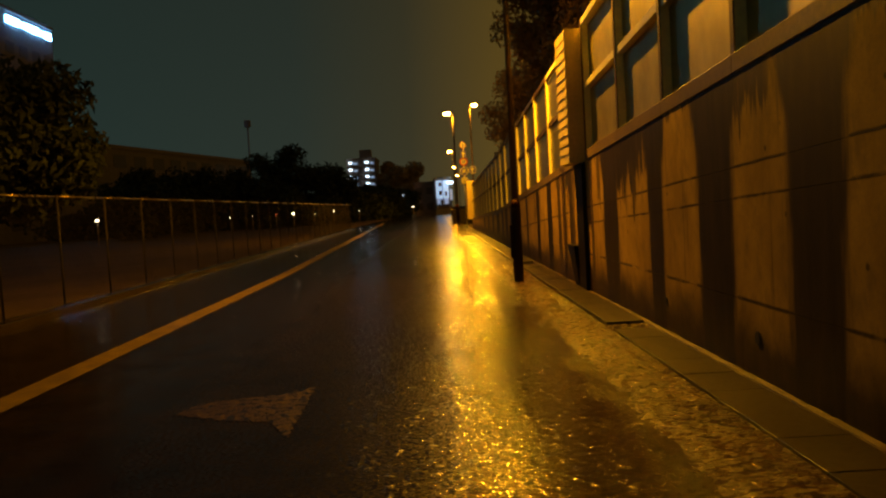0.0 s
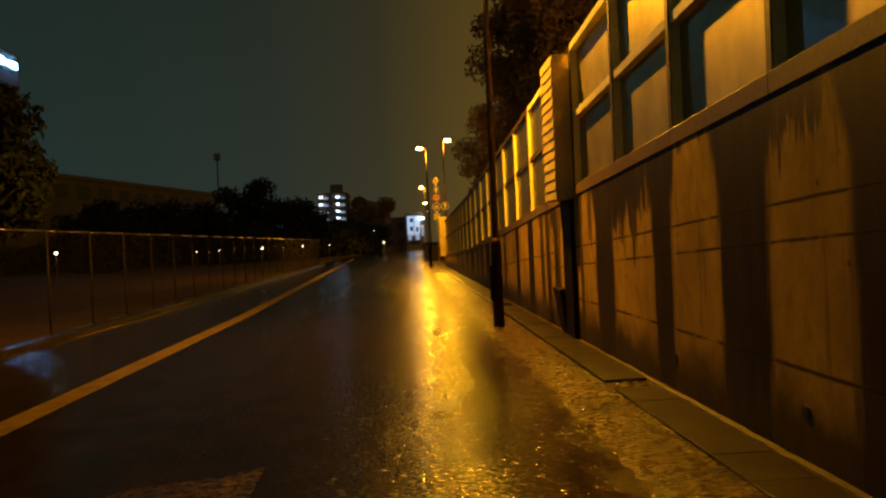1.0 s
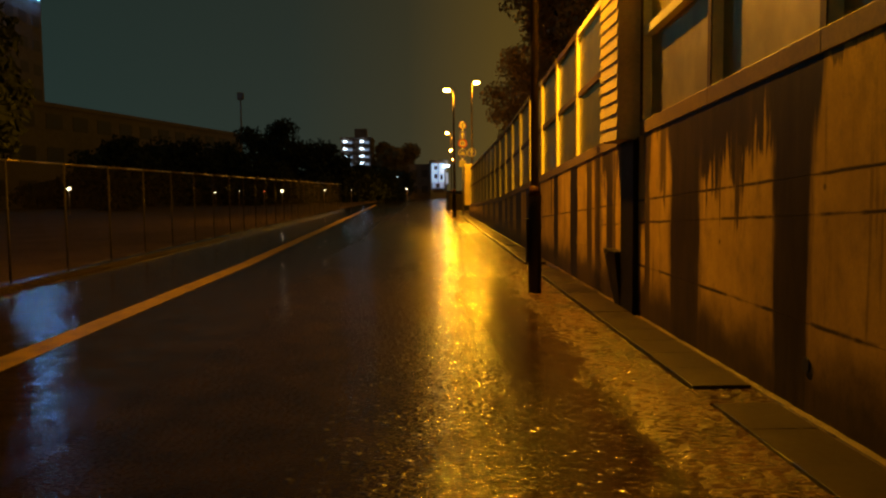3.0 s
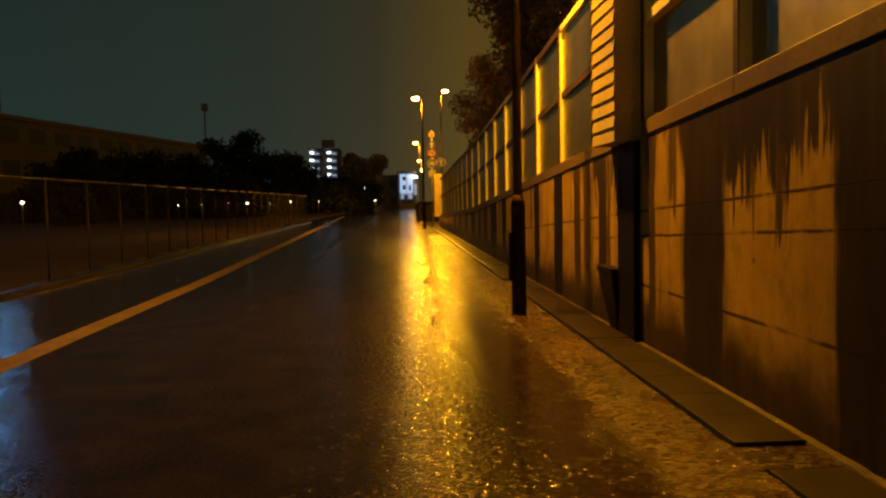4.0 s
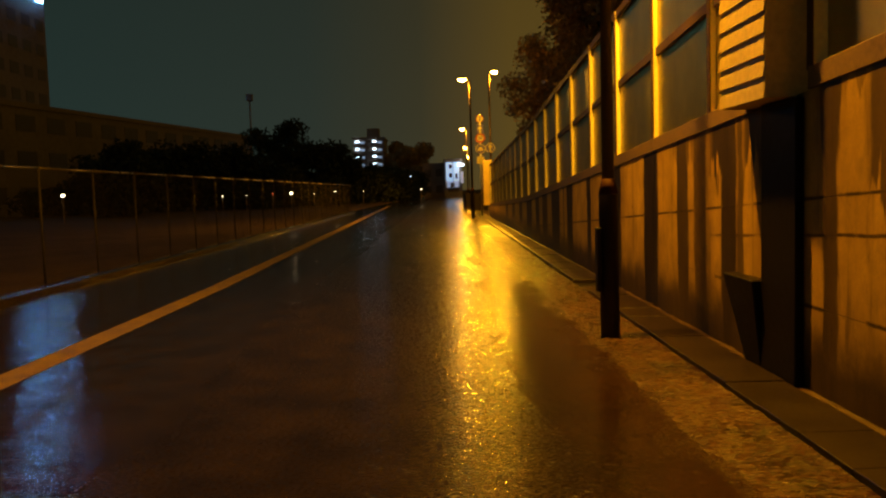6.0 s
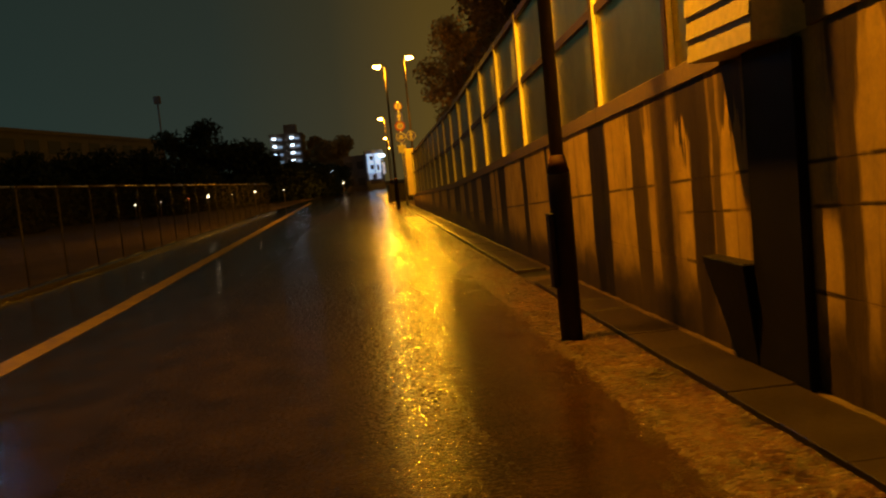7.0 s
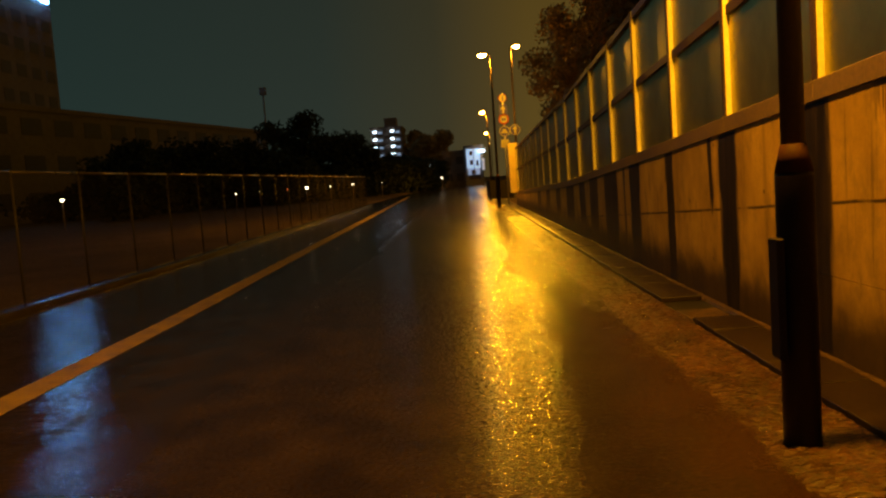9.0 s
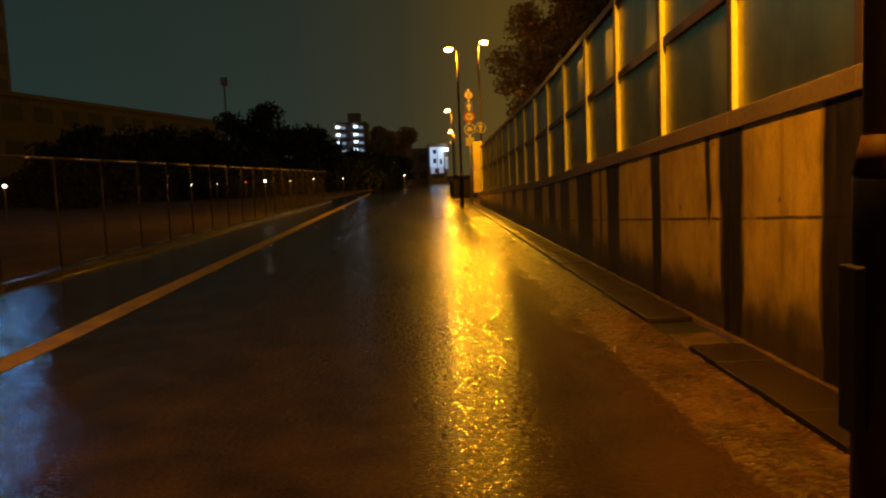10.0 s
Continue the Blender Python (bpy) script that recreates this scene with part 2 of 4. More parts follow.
def wall_material():
    k = Nodes("stained_concrete")
    x, y, z = k.xyz()
    wob = k.math("MULTIPLY", k.math("SUBTRACT", k.noise(1.8, 4.0, (1, 1, 0.28)), 0.5), 0.16)
    fine = k.math("MULTIPLY", k.math("SUBTRACT", k.noise(14.0, 3.0, (1, 1, 0.12)), 0.5), 0.16)
    yy = k.math("ADD", k.math("ADD", y, wob), fine)
    top = k.math("SUBTRACT", k.math("SUBTRACT", 2.857, k.math("MULTIPLY", y, 0.0513)), k.math("MULTIPLY", k.math("MAXIMUM", k.math("SUBTRACT", y, 12.6), 0.0), 0.005))
    down = k.math("SUBTRACT", top, z)
    early = k.span(y, 11.6, 12.6, 1.0, 0.0)
    flare = k.math("MULTIPLY", k.span(down, 0.15, 0.75, 0.16, 0.0, True), early)
    total = None
    for c, w, s in STREAKS:
        m = k.span(k.math("SUBTRACT", k.math("ABSOLUTE", k.math("SUBTRACT", yy, c)), flare), w * 0.82, w * 1.10 + 0.035, s, 0.0, True)
        total = m if total is None else k.math("MAXIMUM", total, m)
    for c, w, s, d in SHORT:
        m = k.span(k.math("ABSOLUTE", k.math("SUBTRACT", yy, c)), w * 0.6, w * 1.3 + 0.03, s, 0.0, True)
        reach = k.math("ADD", d, k.math("MULTIPLY", fine, 9.0))
        m = k.math("MULTIPLY", m, k.span(k.math("SUBTRACT", reach, down), -0.05, 0.12, 0.0, 1.0, True))
        total = k.math("MAXIMUM", total, m)
    # soot below the coping and splashed mud at the foot
    drip = k.span(k.math("SUBTRACT", k.span(k.noise(5.0, 4.0, (1, 1, 0.1)), 0.45, 0.8, 0.17, 0.55), down), 0.0, 0.07, 0.0, 0.75, True)
    total = k.math("MAXIMUM", total, k.math("MULTIPLY", drip, early))
    mud = k.span(k.math("SUBTRACT", z, k.math("MULTIPLY", k.noise(3.0, 4.0), 0.45)), -0.05, 0.42, 0.9, 0.0, True)
    total = k.math("MAXIMUM", total, mud)
    thin = k.span(k.noise(7.0, 3.0, (1, 1, 0.05)), 0.58, 0.72, 0.0, k.span(y, 15.0, 18.0, 0.6, 0.2), True)
    total = k.math("MAXIMUM", total, thin)
    for off in (0.88, 1.13):
        wave = k.math("MULTIPLY", k.math("SUBTRACT", k.noise(3.0, 4.0), 0.5), 0.02)
        gap = k.math("ABSOLUTE", k.math("SUBTRACT", k.math("ADD", down, wave), off))
        crack = k.math("MULTIPLY", k.span(gap, 0.004, 0.02, 1.0, 0.0, True), k.span(k.noise(2.6, 3.0), 0.36, 0.52, 0.15, 0.85, True))
        if off > 1.0:
            crack = k.math("MULTIPLY", crack, k.span(y, 14.4, 14.8, 1.0, 0.0))
        total = k.math("MAXIMUM", total, crack)
    low_gap = k.math("ABSOLUTE", k.math("SUBTRACT", k.math("ADD", z, k.math("MULTIPLY", k.math("SUBTRACT", k.noise(2.2, 4.0), 0.5), 0.025)), 0.60))
    low_crack = k.math("MULTIPLY", k.span(low_gap, 0.005, 0.024, 1.0, 0.0, True), k.span(k.noise(1.9, 3.0), 0.40, 0.52, 0.0, 0.85, True))
    total = k.math("MAXIMUM", total, k.math("MULTIPLY", low_crack, k.span(y, 14.4, 14.8, 1.0, 0.0)))
    spot = k.span(k.cells(2.3), 0.03, 0.07, 0.7, 0.0, True)
    total = k.math("MAXIMUM", total, spot)
    tone = k.mix(k.span(k.noise(1.3, 6.0, (1, 1, 0.7), 0.65), 0.32, 0.68), (0.35, 0.212, 0.034), (0.70, 0.445, 0.062))
    tone = k.mix(k.span(k.noise(5.5, 5.0, (1, 1, 0.6), 0.7), 0.5, 0.72, 0.0, 0.5), tone, (0.17, 0.125, 0.05))
    tone = k.mix(k.span(k.noise(38.0, 3.0), 0.35, 0.75, 0, 0.25), tone, (0.2, 0.15, 0.08))
    col = k.mix(total, tone, k.mix(k.span(k.noise(9.0, 4.0, (1, 1, 0.15)), 0.4, 0.7), (0.012, 0.009, 0.007), (0.035, 0.024, 0.012)))
    k.bump(k.math("ADD", k.noise(60.0, 3.0), k.noise(5.0, 3.0)), 0.25, 0.006)
    return k.done(col, k.span(total, 0, 1, 0.7, 0.5), spec=0.12)


def panel_material(name, low, high, rough):
    k = Nodes(name)
    dust = k.noise(30.0, 4.0)
    smear = k.noise(3.0, 5.0, (1, 1, 0.8))
    col = k.mix(k.span(smear, 0.35, 0.65), low, high)
    k.bump(k.noise(160.0, 2.0), 0.08, 0.002)
    return k.done(col, k.math("ADD", rough, k.math("MULTIPLY", dust, 0.10)), metal=0.97, spec=1.0, coat=0.05, coat_rough=0.15)


def arrow_material():
    """Old road paint, rubbed through to the asphalt in many places."""
    k = Nodes("worn_arrow_paint")
    left = k.span(k.math("ADD", k.noise(15.0, 5.0), k.math("MULTIPLY", k.noise(60.0, 2.0), 0.6)), 0.66, 1.05, 0.0, 1.0, True)
    k.bump(k.noise(60.0, 2.0), 0.4, 0.006)
    return k.done(k.mix(left, (0.014, 0.009, 0.007), (0.105, 0.045, 0.010)), k.span(left, 0, 1, 0.18, 0.55), spec=0.3)


M_ROAD, M_FOOT, M_WALL = wet_road_material(), footway_material(), wall_material()
M_PANEL = panel_material("frosted_beige_panel", (0.37, 0.31, 0.09), (0.50, 0.42, 0.12), 0.44)
M_PANELGREEN = panel_material("smooth_grey_green_panel", (0.37, 0.33, 0.055), (0.48, 0.43, 0.075), 0.32)
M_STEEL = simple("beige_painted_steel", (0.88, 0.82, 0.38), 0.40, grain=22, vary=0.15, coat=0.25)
M_CASING = simple("dull_beige_casing_paint", (0.56, 0.45, 0.19), 0.5, grain=22, vary=0.25, spec=0.3)
M_RAIL = simple("brown_wet_rail_paint", (0.22, 0.145, 0.05), 0.5, grain=25, vary=0.35, spec=0.25)
# frame colour with the shade of its barely lit road side put in
M_EDGE = simple("frame_paint_shaded", (0.075, 0.045, 0.018), 0.5, grain=25, vary=0.3, spec=0.25)
M_COLUMN = simple("black_weathered_steel", (0.011, 0.009, 0.008), 0.5, grain=18, spec=0.10)
M_POLE = simple("dark_brown_paint", (0.015, 0.010, 0.008), 0.5, grain=30, spec=0.22)
# same pole paint, lightened for the lamp head's light on the upper part
M_POLETOP = simple("pole_paint_lamplit", (0.065, 0.045, 0.028), 0.45, grain=30)
M_BAND = simple("faded_sticker_band", (0.05, 0.016, 0.008), 0.75, spec=0.15)
M_SLAB = simple("wet_gutter_concrete", (0.014, 0.0074, 0.003), 0.38, grain=26, vary=0.45, bump=0.4)
M_KERB = simple("dark_wet_kerb_concrete", (0.030, 0.022, 0.016), 0.22, grain=20, vary=0.4, bump=0.4)
M_STRIP = simple("gritty_concrete_strip", (0.060, 0.034, 0.012), 0.42, grain=60, vary=0.9, bump=0.7)
# near-black for the gutter's gaps and for the shade inside pipes
M_GAP = simple("black_gap_and_bore", (0.008, 0.007, 0.006), 0.6)
M_LINE = simple("worn_line_paint", (0.165, 0.110, 0.007), 0.6, grain=55, vary=0.75, bump=0.5, spec=0.12)
M_ARROW = arrow_material()
M_GALV = simple("galvanised_fence_steel", (0.026, 0.022, 0.019), 0.55, metal=0.0, grain=30, spec=0.15)
M_WETRAIL = simple("wet_galvanised_rail", (0.13, 0.11, 0.085), 0.3, metal=0.7, grain=6, vary=0.5, bump=0.3)
M_NET = simple("rusty_dark_wire", (0.03, 0.025, 0.02), 0.7, grain=30, spec=0.05)
M_GRASS = simple("dark_wet_ground", (0.085, 0.058, 0.040), 0.95, grain=6, vary=0.5, bump=0.6, spec=0.03)
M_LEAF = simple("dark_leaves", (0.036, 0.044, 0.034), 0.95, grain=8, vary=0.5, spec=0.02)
# leaf colour brightened to stand in for lamplit haze behind the barrier
M_LEAFLIT = simple("wet_leaves_haze_lit", (0.31, 0.195, 0.062), 0.5, grain=3, vary=0.6, spec=0.4)
M_BARK = simple("wet_bark", (0.03, 0.022, 0.016), 0.7, grain=20, vary=0.4, bump=0.8, spec=0.05)
M_DARKWALL = simple("dark_rendered_facade", (0.20, 0.155, 0.125), 0.8, grain=2, vary=0.25, spec=0.1)
M_BROWNWALL = simple("brown_tiled_facade", (0.60, 0.37, 0.12), 0.6, grain=9, vary=0.3)
M_GLASS = simple("black_window_glass", (0.06, 0.045, 0.035), 0.55, grain=3, bump=0.0)
M_SIGNBLUE = simple("blue_sign_face", (0.035, 0.035, 0.30), 0.6, spec=0.1)
M_SIGNRED = simple("red_sign_face", (0.13, 0.028, 0.012), 0.6, spec=0.1)
M_SIGNWHITE = simple("dirty_white_sign_face", (0.19, 0.18, 0.155), 0.6, vary=0.2, spec=0.1)
M_SIGNBACK = simple("grey_sign_steel", (0.3, 0.3, 0.3), 0.4, metal=0.5)
G_LAMP = glow("sodium_lamp_glass", (1.0, 0.42, 0.03), 620.0)
G_WHITE = glow("cold_white_light", (0.62, 0.82, 1.0), 5.0)
G_CORR = glow("corridor_light", (0.45, 0.68, 1.0), 0.30)
G_SIGN = glow("cold_sign_light", (0.14, 0.46, 1.0), 44.0)
# facade surfaces that glow themselves, in place of light falling on them
G_FACADE = glow("glowing_facade", (0.36, 0.64, 1.0), 0.8)
G_LOWFRONT = glow("dim_glowing_facade", (0.34, 0.60, 1.0), 0.35)
G_WARM = glow("warm_white_light", (1.0, 0.82, 0.5), 7.0)
G_RED = glow("red_light", (1.0, 0.12, 0.05), 1.2)


# ---------- mesh helpers ----------
def mesh_of(name, verts, faces, mat):
    me = bpy.data.meshes.new(name)
    me.from_pydata(verts, [], faces)
    me.materials.append(mat)
    me.update()
    return me


def linked(name, me, parent=None, label=""):
    ob = new(name, me)
    if parent is not None:
        ob.parent = parent
    if label:
        ob["label"] = label
    return ob


def part(name, bm, material, parent, label=""):
    me = bpy.data.meshes.new(name)
    bm.to_mesh(me)
    bm.free()
    me.materials.append(material)
    return linked(name, me, parent, label)


def thing(name, at, label, category, group="", kind=""):
    ob = new(name)
    ob.empty_display_size = 0.1
    ob.location = at
    return tagged(ob, label, category, group, kind)


def box_bm(x0, x1, y0, y1, z0, z1, bevel=0.0, segments=1):
    bm = bmesh.new()
    bmesh.ops.create_cube(bm, size=1.0, matrix=Matrix.Translation(((x0 + x1) / 2, (y0 + y1) / 2, (z0 + z1) / 2)) @ Matrix.Diagonal((x1 - x0, y1 - y0, z1 - z0, 1)))
    if bevel:
        bmesh.ops.bevel(bm, geom=bm.edges[:], offset=bevel, segments=segments, affect="EDGES", profile=0.5)
    return bm


def slope_bm(x0, x1, y0, y1, za0, za1, zb0, zb1, bevel=0.0):
    """A bar along y: heights za at y0 and zb at y1 (under, upper)."""
    bm = bmesh.new()
    v = [bm.verts.new(p) for p in ((x0, y0, za0), (x1, y0, za0), (x1, y0, za1), (x0, y0, za1), (x0, y1, zb0), (x1, y1, zb0), (x1, y1, zb1), (x0, y1, zb1))]
    for f in ((0, 1, 2, 3), (5, 4, 7, 6), (4, 0, 3, 7), (1, 5, 6, 2), (3, 2, 6, 7), (4, 5, 1, 0)):
        bm.faces.new([v[i] for i in f])
    if bevel:
        bmesh.ops.bevel(bm, geom=bm.edges[:], offset=bevel, segments=1, affect="EDGES")
    return bm


def tube_bm(points, radii, sides=14, caps=True):
    """A round bar through points, with a radius at each."""
    bm = bmesh.new()
    rings = []
    pts = [Vector(p) for p in points]
    for i, p in enumerate(pts):
        d = (pts[min(i + 1, len(pts) - 1)] - pts[max(i - 1, 0)]).normalized()
        a = d.orthogonal().normalized() if abs(d.z) < 0.9 else Vector((1, 0, 0))
        a = (a - d * a.dot(d)).normalized()
        b = d.cross(a)
        rings.append([bm.verts.new(p + radii[i] * (math.cos(2 * math.pi * j / sides) * a + math.sin(2 * math.pi * j / sides) * b)) for j in range(sides)])
    for r, s in zip(rings, rings[1:]):
        for j in range(sides):
            f = bm.faces.new((r[j], r[(j + 1) % sides], s[(j + 1) % sides], s[j]))
            f.smooth = True
    if caps:
        bm.faces.new(rings[0][::-1])
        bm.faces.new(rings[-1])
    return bm


# ---------- ground ----------
def sheet(name, outline, z, thick, mat, label, category):
    n = len(outline)
    verts = [(x, y, z) for x, y in outline] + [(x, y, z - thick) for x, y in outline]
    faces = [tuple(range(n)), tuple(range(2 * n - 1, n - 1, -1))] + [(i, i + n, (i + 1) % n + n, (i + 1) % n) for i in range(n)]
    bm = bmesh.new()
    vs = [bm.verts.new(v) for v in verts]
    for f in faces:
        bm.faces.new([vs[i] for i in f])
    bmesh.ops.recalc_face_normals(bm, faces=bm.faces[:])
    me = bpy.data.meshes.new(name)
    bm.to_mesh(me)
    bm.free()
    me.materials.append(mat)
    return tagged(new(name, me), label, category, kind="structure")


sheet("ground", [(-1500, -400), (1500, -400), (1500, 2500), (-1500, 2500)], -0.02, 0.5, M_GRASS, "dark wet open ground reaching the horizon", "ground")
sheet("road", [(-6.25, -30), (1.89, -30), (1.89, 60), (3.4, 113), (9, 230), (-2, 230), (-6.5, 113), (-7.4, 60), (-6.25, 30)], 0.0, 0.3, M_ROAD, "dark rain-wet asphalt road with a thin film of water", "road")


def footway_height(x, y):
    """Silt and gravel heaped unevenly along the gutter, thinning out on the asphalt."""
    edge = 1.33 + 0.06 * noise.noise((0, 0.8 * y, 5)) + 0.05 * noise.noise((0, 4.0 * y, 9)) - 0.012 * max(0.0, y - 44)
    heap = 0.5 + 0.5 * noise.noise((x * 2.2, y * 1.3, 3))
    clod = noise.noise((x * 9, y * 6, 7)) + 0.7 * noise.noise((x * 21, y * 15, 8)) + 0.45 * noise.noise((x * 44, y * 34, 4))
    rise = min(1.0, max(0.0, (x - edge) / 0.30 + 0.5))
    return -0.012 + rise * (0.018 + 0.010 * heap + 0.0085 * clod)


fw_y = np.concatenate([np.arange(-10, 2, 0.12), np.arange(2, 20, 0.026), np.arange(20, 60.1, 0.12)]).tolist()
fw_x = np.linspace(1.16, 1.896, 27).tolist()
fw_v = [(x, y, footway_height(x, y)) for y in fw_y for x in fw_x]
nx = len(fw_x)
fw_f = [(a * nx + b, a * nx + b + 1, (a + 1) * nx + b + 1, (a + 1) * nx + b) for a in range(len(fw_y) - 1) for b in range(nx - 1)]
tagged(new("footway", mesh_of("footway", fw_v, fw_f, M_FOOT)), "wet silty gravel footway strip beside the gutter", "pavement", kind="structure")


def yellow_x(y):
    return -3.70 - 0.024 * max(0.0, y - 20.0)


bm = bmesh.new()
ys = [-30 + i * 1.0 for i in range(120)]
rows_l = []
for i, y in enumerate(ys):
    w = 0.155 + 0.012 * noise.noise((y * 1.7, 3.1, 0))
    rows_l.append((bm.verts.new((yellow_x(y) - w, y, 0.004)), bm.verts.new((yellow_x(y) + w, y, 0.004))))
for a, b in zip(rows_l, rows_l[1:]):
    bm.faces.new((a[0], a[1], b[1], b[0]))
tagged(part("road_line", bm, M_LINE, None), "broad worn yellow edge line painted on wet asphalt", "road marking", kind="structure")

# turn arrow painted on the road
bm = bmesh.new()
pts = [(-2.05, 6.10), (-1.9, 6.42), (-1.35, 6.58), (-1.06, 6.78), (-1.03, 5.25), (-1.24, 5.72), (-1.6, 5.82)]
bm.faces.new([bm.verts.new((x, y, 0.004)) for x, y in pts[::-1]])
bmesh.ops.recalc_face_normals(bm, faces=bm.faces[:])
tagged(part("road_arrow", bm, M_ARROW, None), "worn and faded arrow painted on the wet asphalt", "road marking", kind="structure")


# ---------- retaining wall and noise barrier ----------
def coping(y):
    """The height of the barrier's foot rail along the wall."""
    ys_, zs_ = (-40, 5, 12.6, 20.6, 30.5, 50, 60), (4.6, 2.60, 2.21, 1.76, 1.22, 0.66, 0.5)
    return float(np.interp(y, ys_, zs_))


WALL_X, END = 2.42, 50.0
POSTS_A = [10.42 - 2.0 * i for i in range(13)]
POSTS_B = [14.68 + 1.995 * i for i in range(18)]
BAYS = sorted(POSTS_A + [12.62]) + POSTS_B

wall = thing("wall_east", (WALL_X, 0, 0), "concrete retaining wall with dark vertical run-off streaks", "wall", kind="structure")
core = part("wall_core", slope_bm(0.02, 0.35, -16, 12.6, -0.3, coping(-16) - 0.15, -0.3, coping(12.6) - 0.15), M_WALL, wall)
part("wall_core", slope_bm(0.02, 0.35, 12.6, 30.5, -0.3, coping(12.6) - 0.15, -0.3, coping(30.5) - 0.15), M_WALL, wall)
part("wall_core", slope_bm(0.02, 0.35, 30.5, END, -0.3, coping(30.5) - 0.15, -0.3, coping(END) - 0.15), M_WALL, wall)

barrier = thing("noise_barrier", (WALL_X, 0, 0), "noise barrier of beige steel posts and frosted panels on a concrete wall", "noise barrier", kind="structure")
H1, H2 = 0.99, 1.95


def h_post(y, parent):
    """An upright steel post: a box with narrow lips on its road side."""
    z0, z1 = coping(y) - 0.02, coping(y) + H2 + 0.05
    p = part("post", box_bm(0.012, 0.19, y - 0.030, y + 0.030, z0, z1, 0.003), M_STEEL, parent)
    # front strip coloured dark for the grazing light on it
    part("post_face", box_bm(0.0, 0.0115, y - 0.042, y + 0.042, z0, z1, 0.002), M_EDGE, p, "face strip of the post, darkened as if in shade")
    return p


for y0, y1 in zip(BAYS, BAYS[1:]):
    c0, c1 = coping(y0), coping(y1)
    h_post(y0, barrier)
    if abs(y0 - 12.62) < 0.01:
        c0, y0 = coping(13.7), 13.7
    part("foot_rail", slope_bm(-0.012, 0.20, y0, y1, c0 - 0.15, c0, c1 - 0.15, c1, 0.006), M_RAIL, barrier)
    front = 0.02 if y1 < 13 else 0.032
    # far rails take the shaded frame colour, near rails the plain steel
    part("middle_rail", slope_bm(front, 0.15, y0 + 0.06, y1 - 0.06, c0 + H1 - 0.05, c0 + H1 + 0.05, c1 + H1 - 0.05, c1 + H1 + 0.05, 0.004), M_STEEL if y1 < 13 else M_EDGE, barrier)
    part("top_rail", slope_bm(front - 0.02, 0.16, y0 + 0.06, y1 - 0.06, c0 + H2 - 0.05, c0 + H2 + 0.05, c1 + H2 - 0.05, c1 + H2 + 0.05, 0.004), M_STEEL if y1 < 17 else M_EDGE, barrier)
    skin = 0.112 if y1 < 13 else 0.066
    for lo, hi in ((0.003, H1 - 0.05), (H1 + 0.05, H2 - 0.05)):
        part("panel", slope_bm(skin, skin + 0.01, y0 + 0.02, y1 - 0.02, c0 + lo, c0 + hi, c1 + lo, c1 + hi), M_PANEL if y1 < 13 else M_PANELGREEN, barrier, "frosted beige panel" if y1 < 13 else "grey-green translucent panel")
h_post(BAYS[-1], barrier)


def louvre_box(y0, y1, x0, z0, z1, name):
    """A steel casing whose road side is closed with slanting slats."""
    t = thing(name, (x0, y0, z0), "beige steel casing with slanting louvre slats on the barrier", "casing", "louvre casings")
    d, w, h = 2.60 - x0, y1 - y0, z1 - z0
    part("casing_body", box_bm(0.035, d, 0, w, 0, h, 0.006), M_CASING, t)
    n = int(h / 0.145)
    for i in range(n):
        z = i * h / n
        bm = bmesh.new()
        p = [(0.022, z + 0.003), (0.034, z + h / n * 0.94), (0.034, z + 0.003)]
        v = [bm.verts.new((a, yy, b)) for yy in (0.0, w) for a, b in p]
        for f in ((0, 1, 2), (5, 4, 3), (0, 3, 4, 1), (1, 4, 5, 2), (2, 5, 3, 0)):
            bm.faces.new([v[j] for j in f])
        part("slat", bm, M_CASING, t)
    return t


louvre_box(12.82, 13.72, 2.17, 2.03, 4.12, "louvre_casing")
louvre_box(END - 0.3, END + 0.4, 2.15, 0.6, 2.95, "louvre_casing")

column = thing("steel_column", (2.355, 12.68, 0), "black wet steel column standing against the concrete wall", "column")
part("column_shaft", box_bm(0, 0.063, 0, 0.60, 0, 2.02, 0.008), M_COLUMN, column)
bm = bmesh.new()
v = [bm.verts.new(p) for p in ((-0.07, 0.605, 0.70), (0.062, 0.605, 0.70), (0.062, 1.25, 0.70), (-0.07, 1.25, 0.70), (0.0, 0.605, 0.02), (0.062, 0.605, 0.02), (0.062, 0.92, 0.02), (0.0, 0.92, 0.02))]
for f in ((3, 2, 1, 0), (4, 5, 6, 7), (0, 1, 5, 4), (1, 2, 6, 5), (2, 3, 7, 6), (3, 0, 4, 7)):
    bm.faces.new([v[i] for i in f])
bmesh.ops.bevel(bm, geom=bm.edges[:], offset=0.008, segments=1, affect="EDGES")
part("drain_hopper", bm, M_COLUMN, column, "black tapering drain hopper")


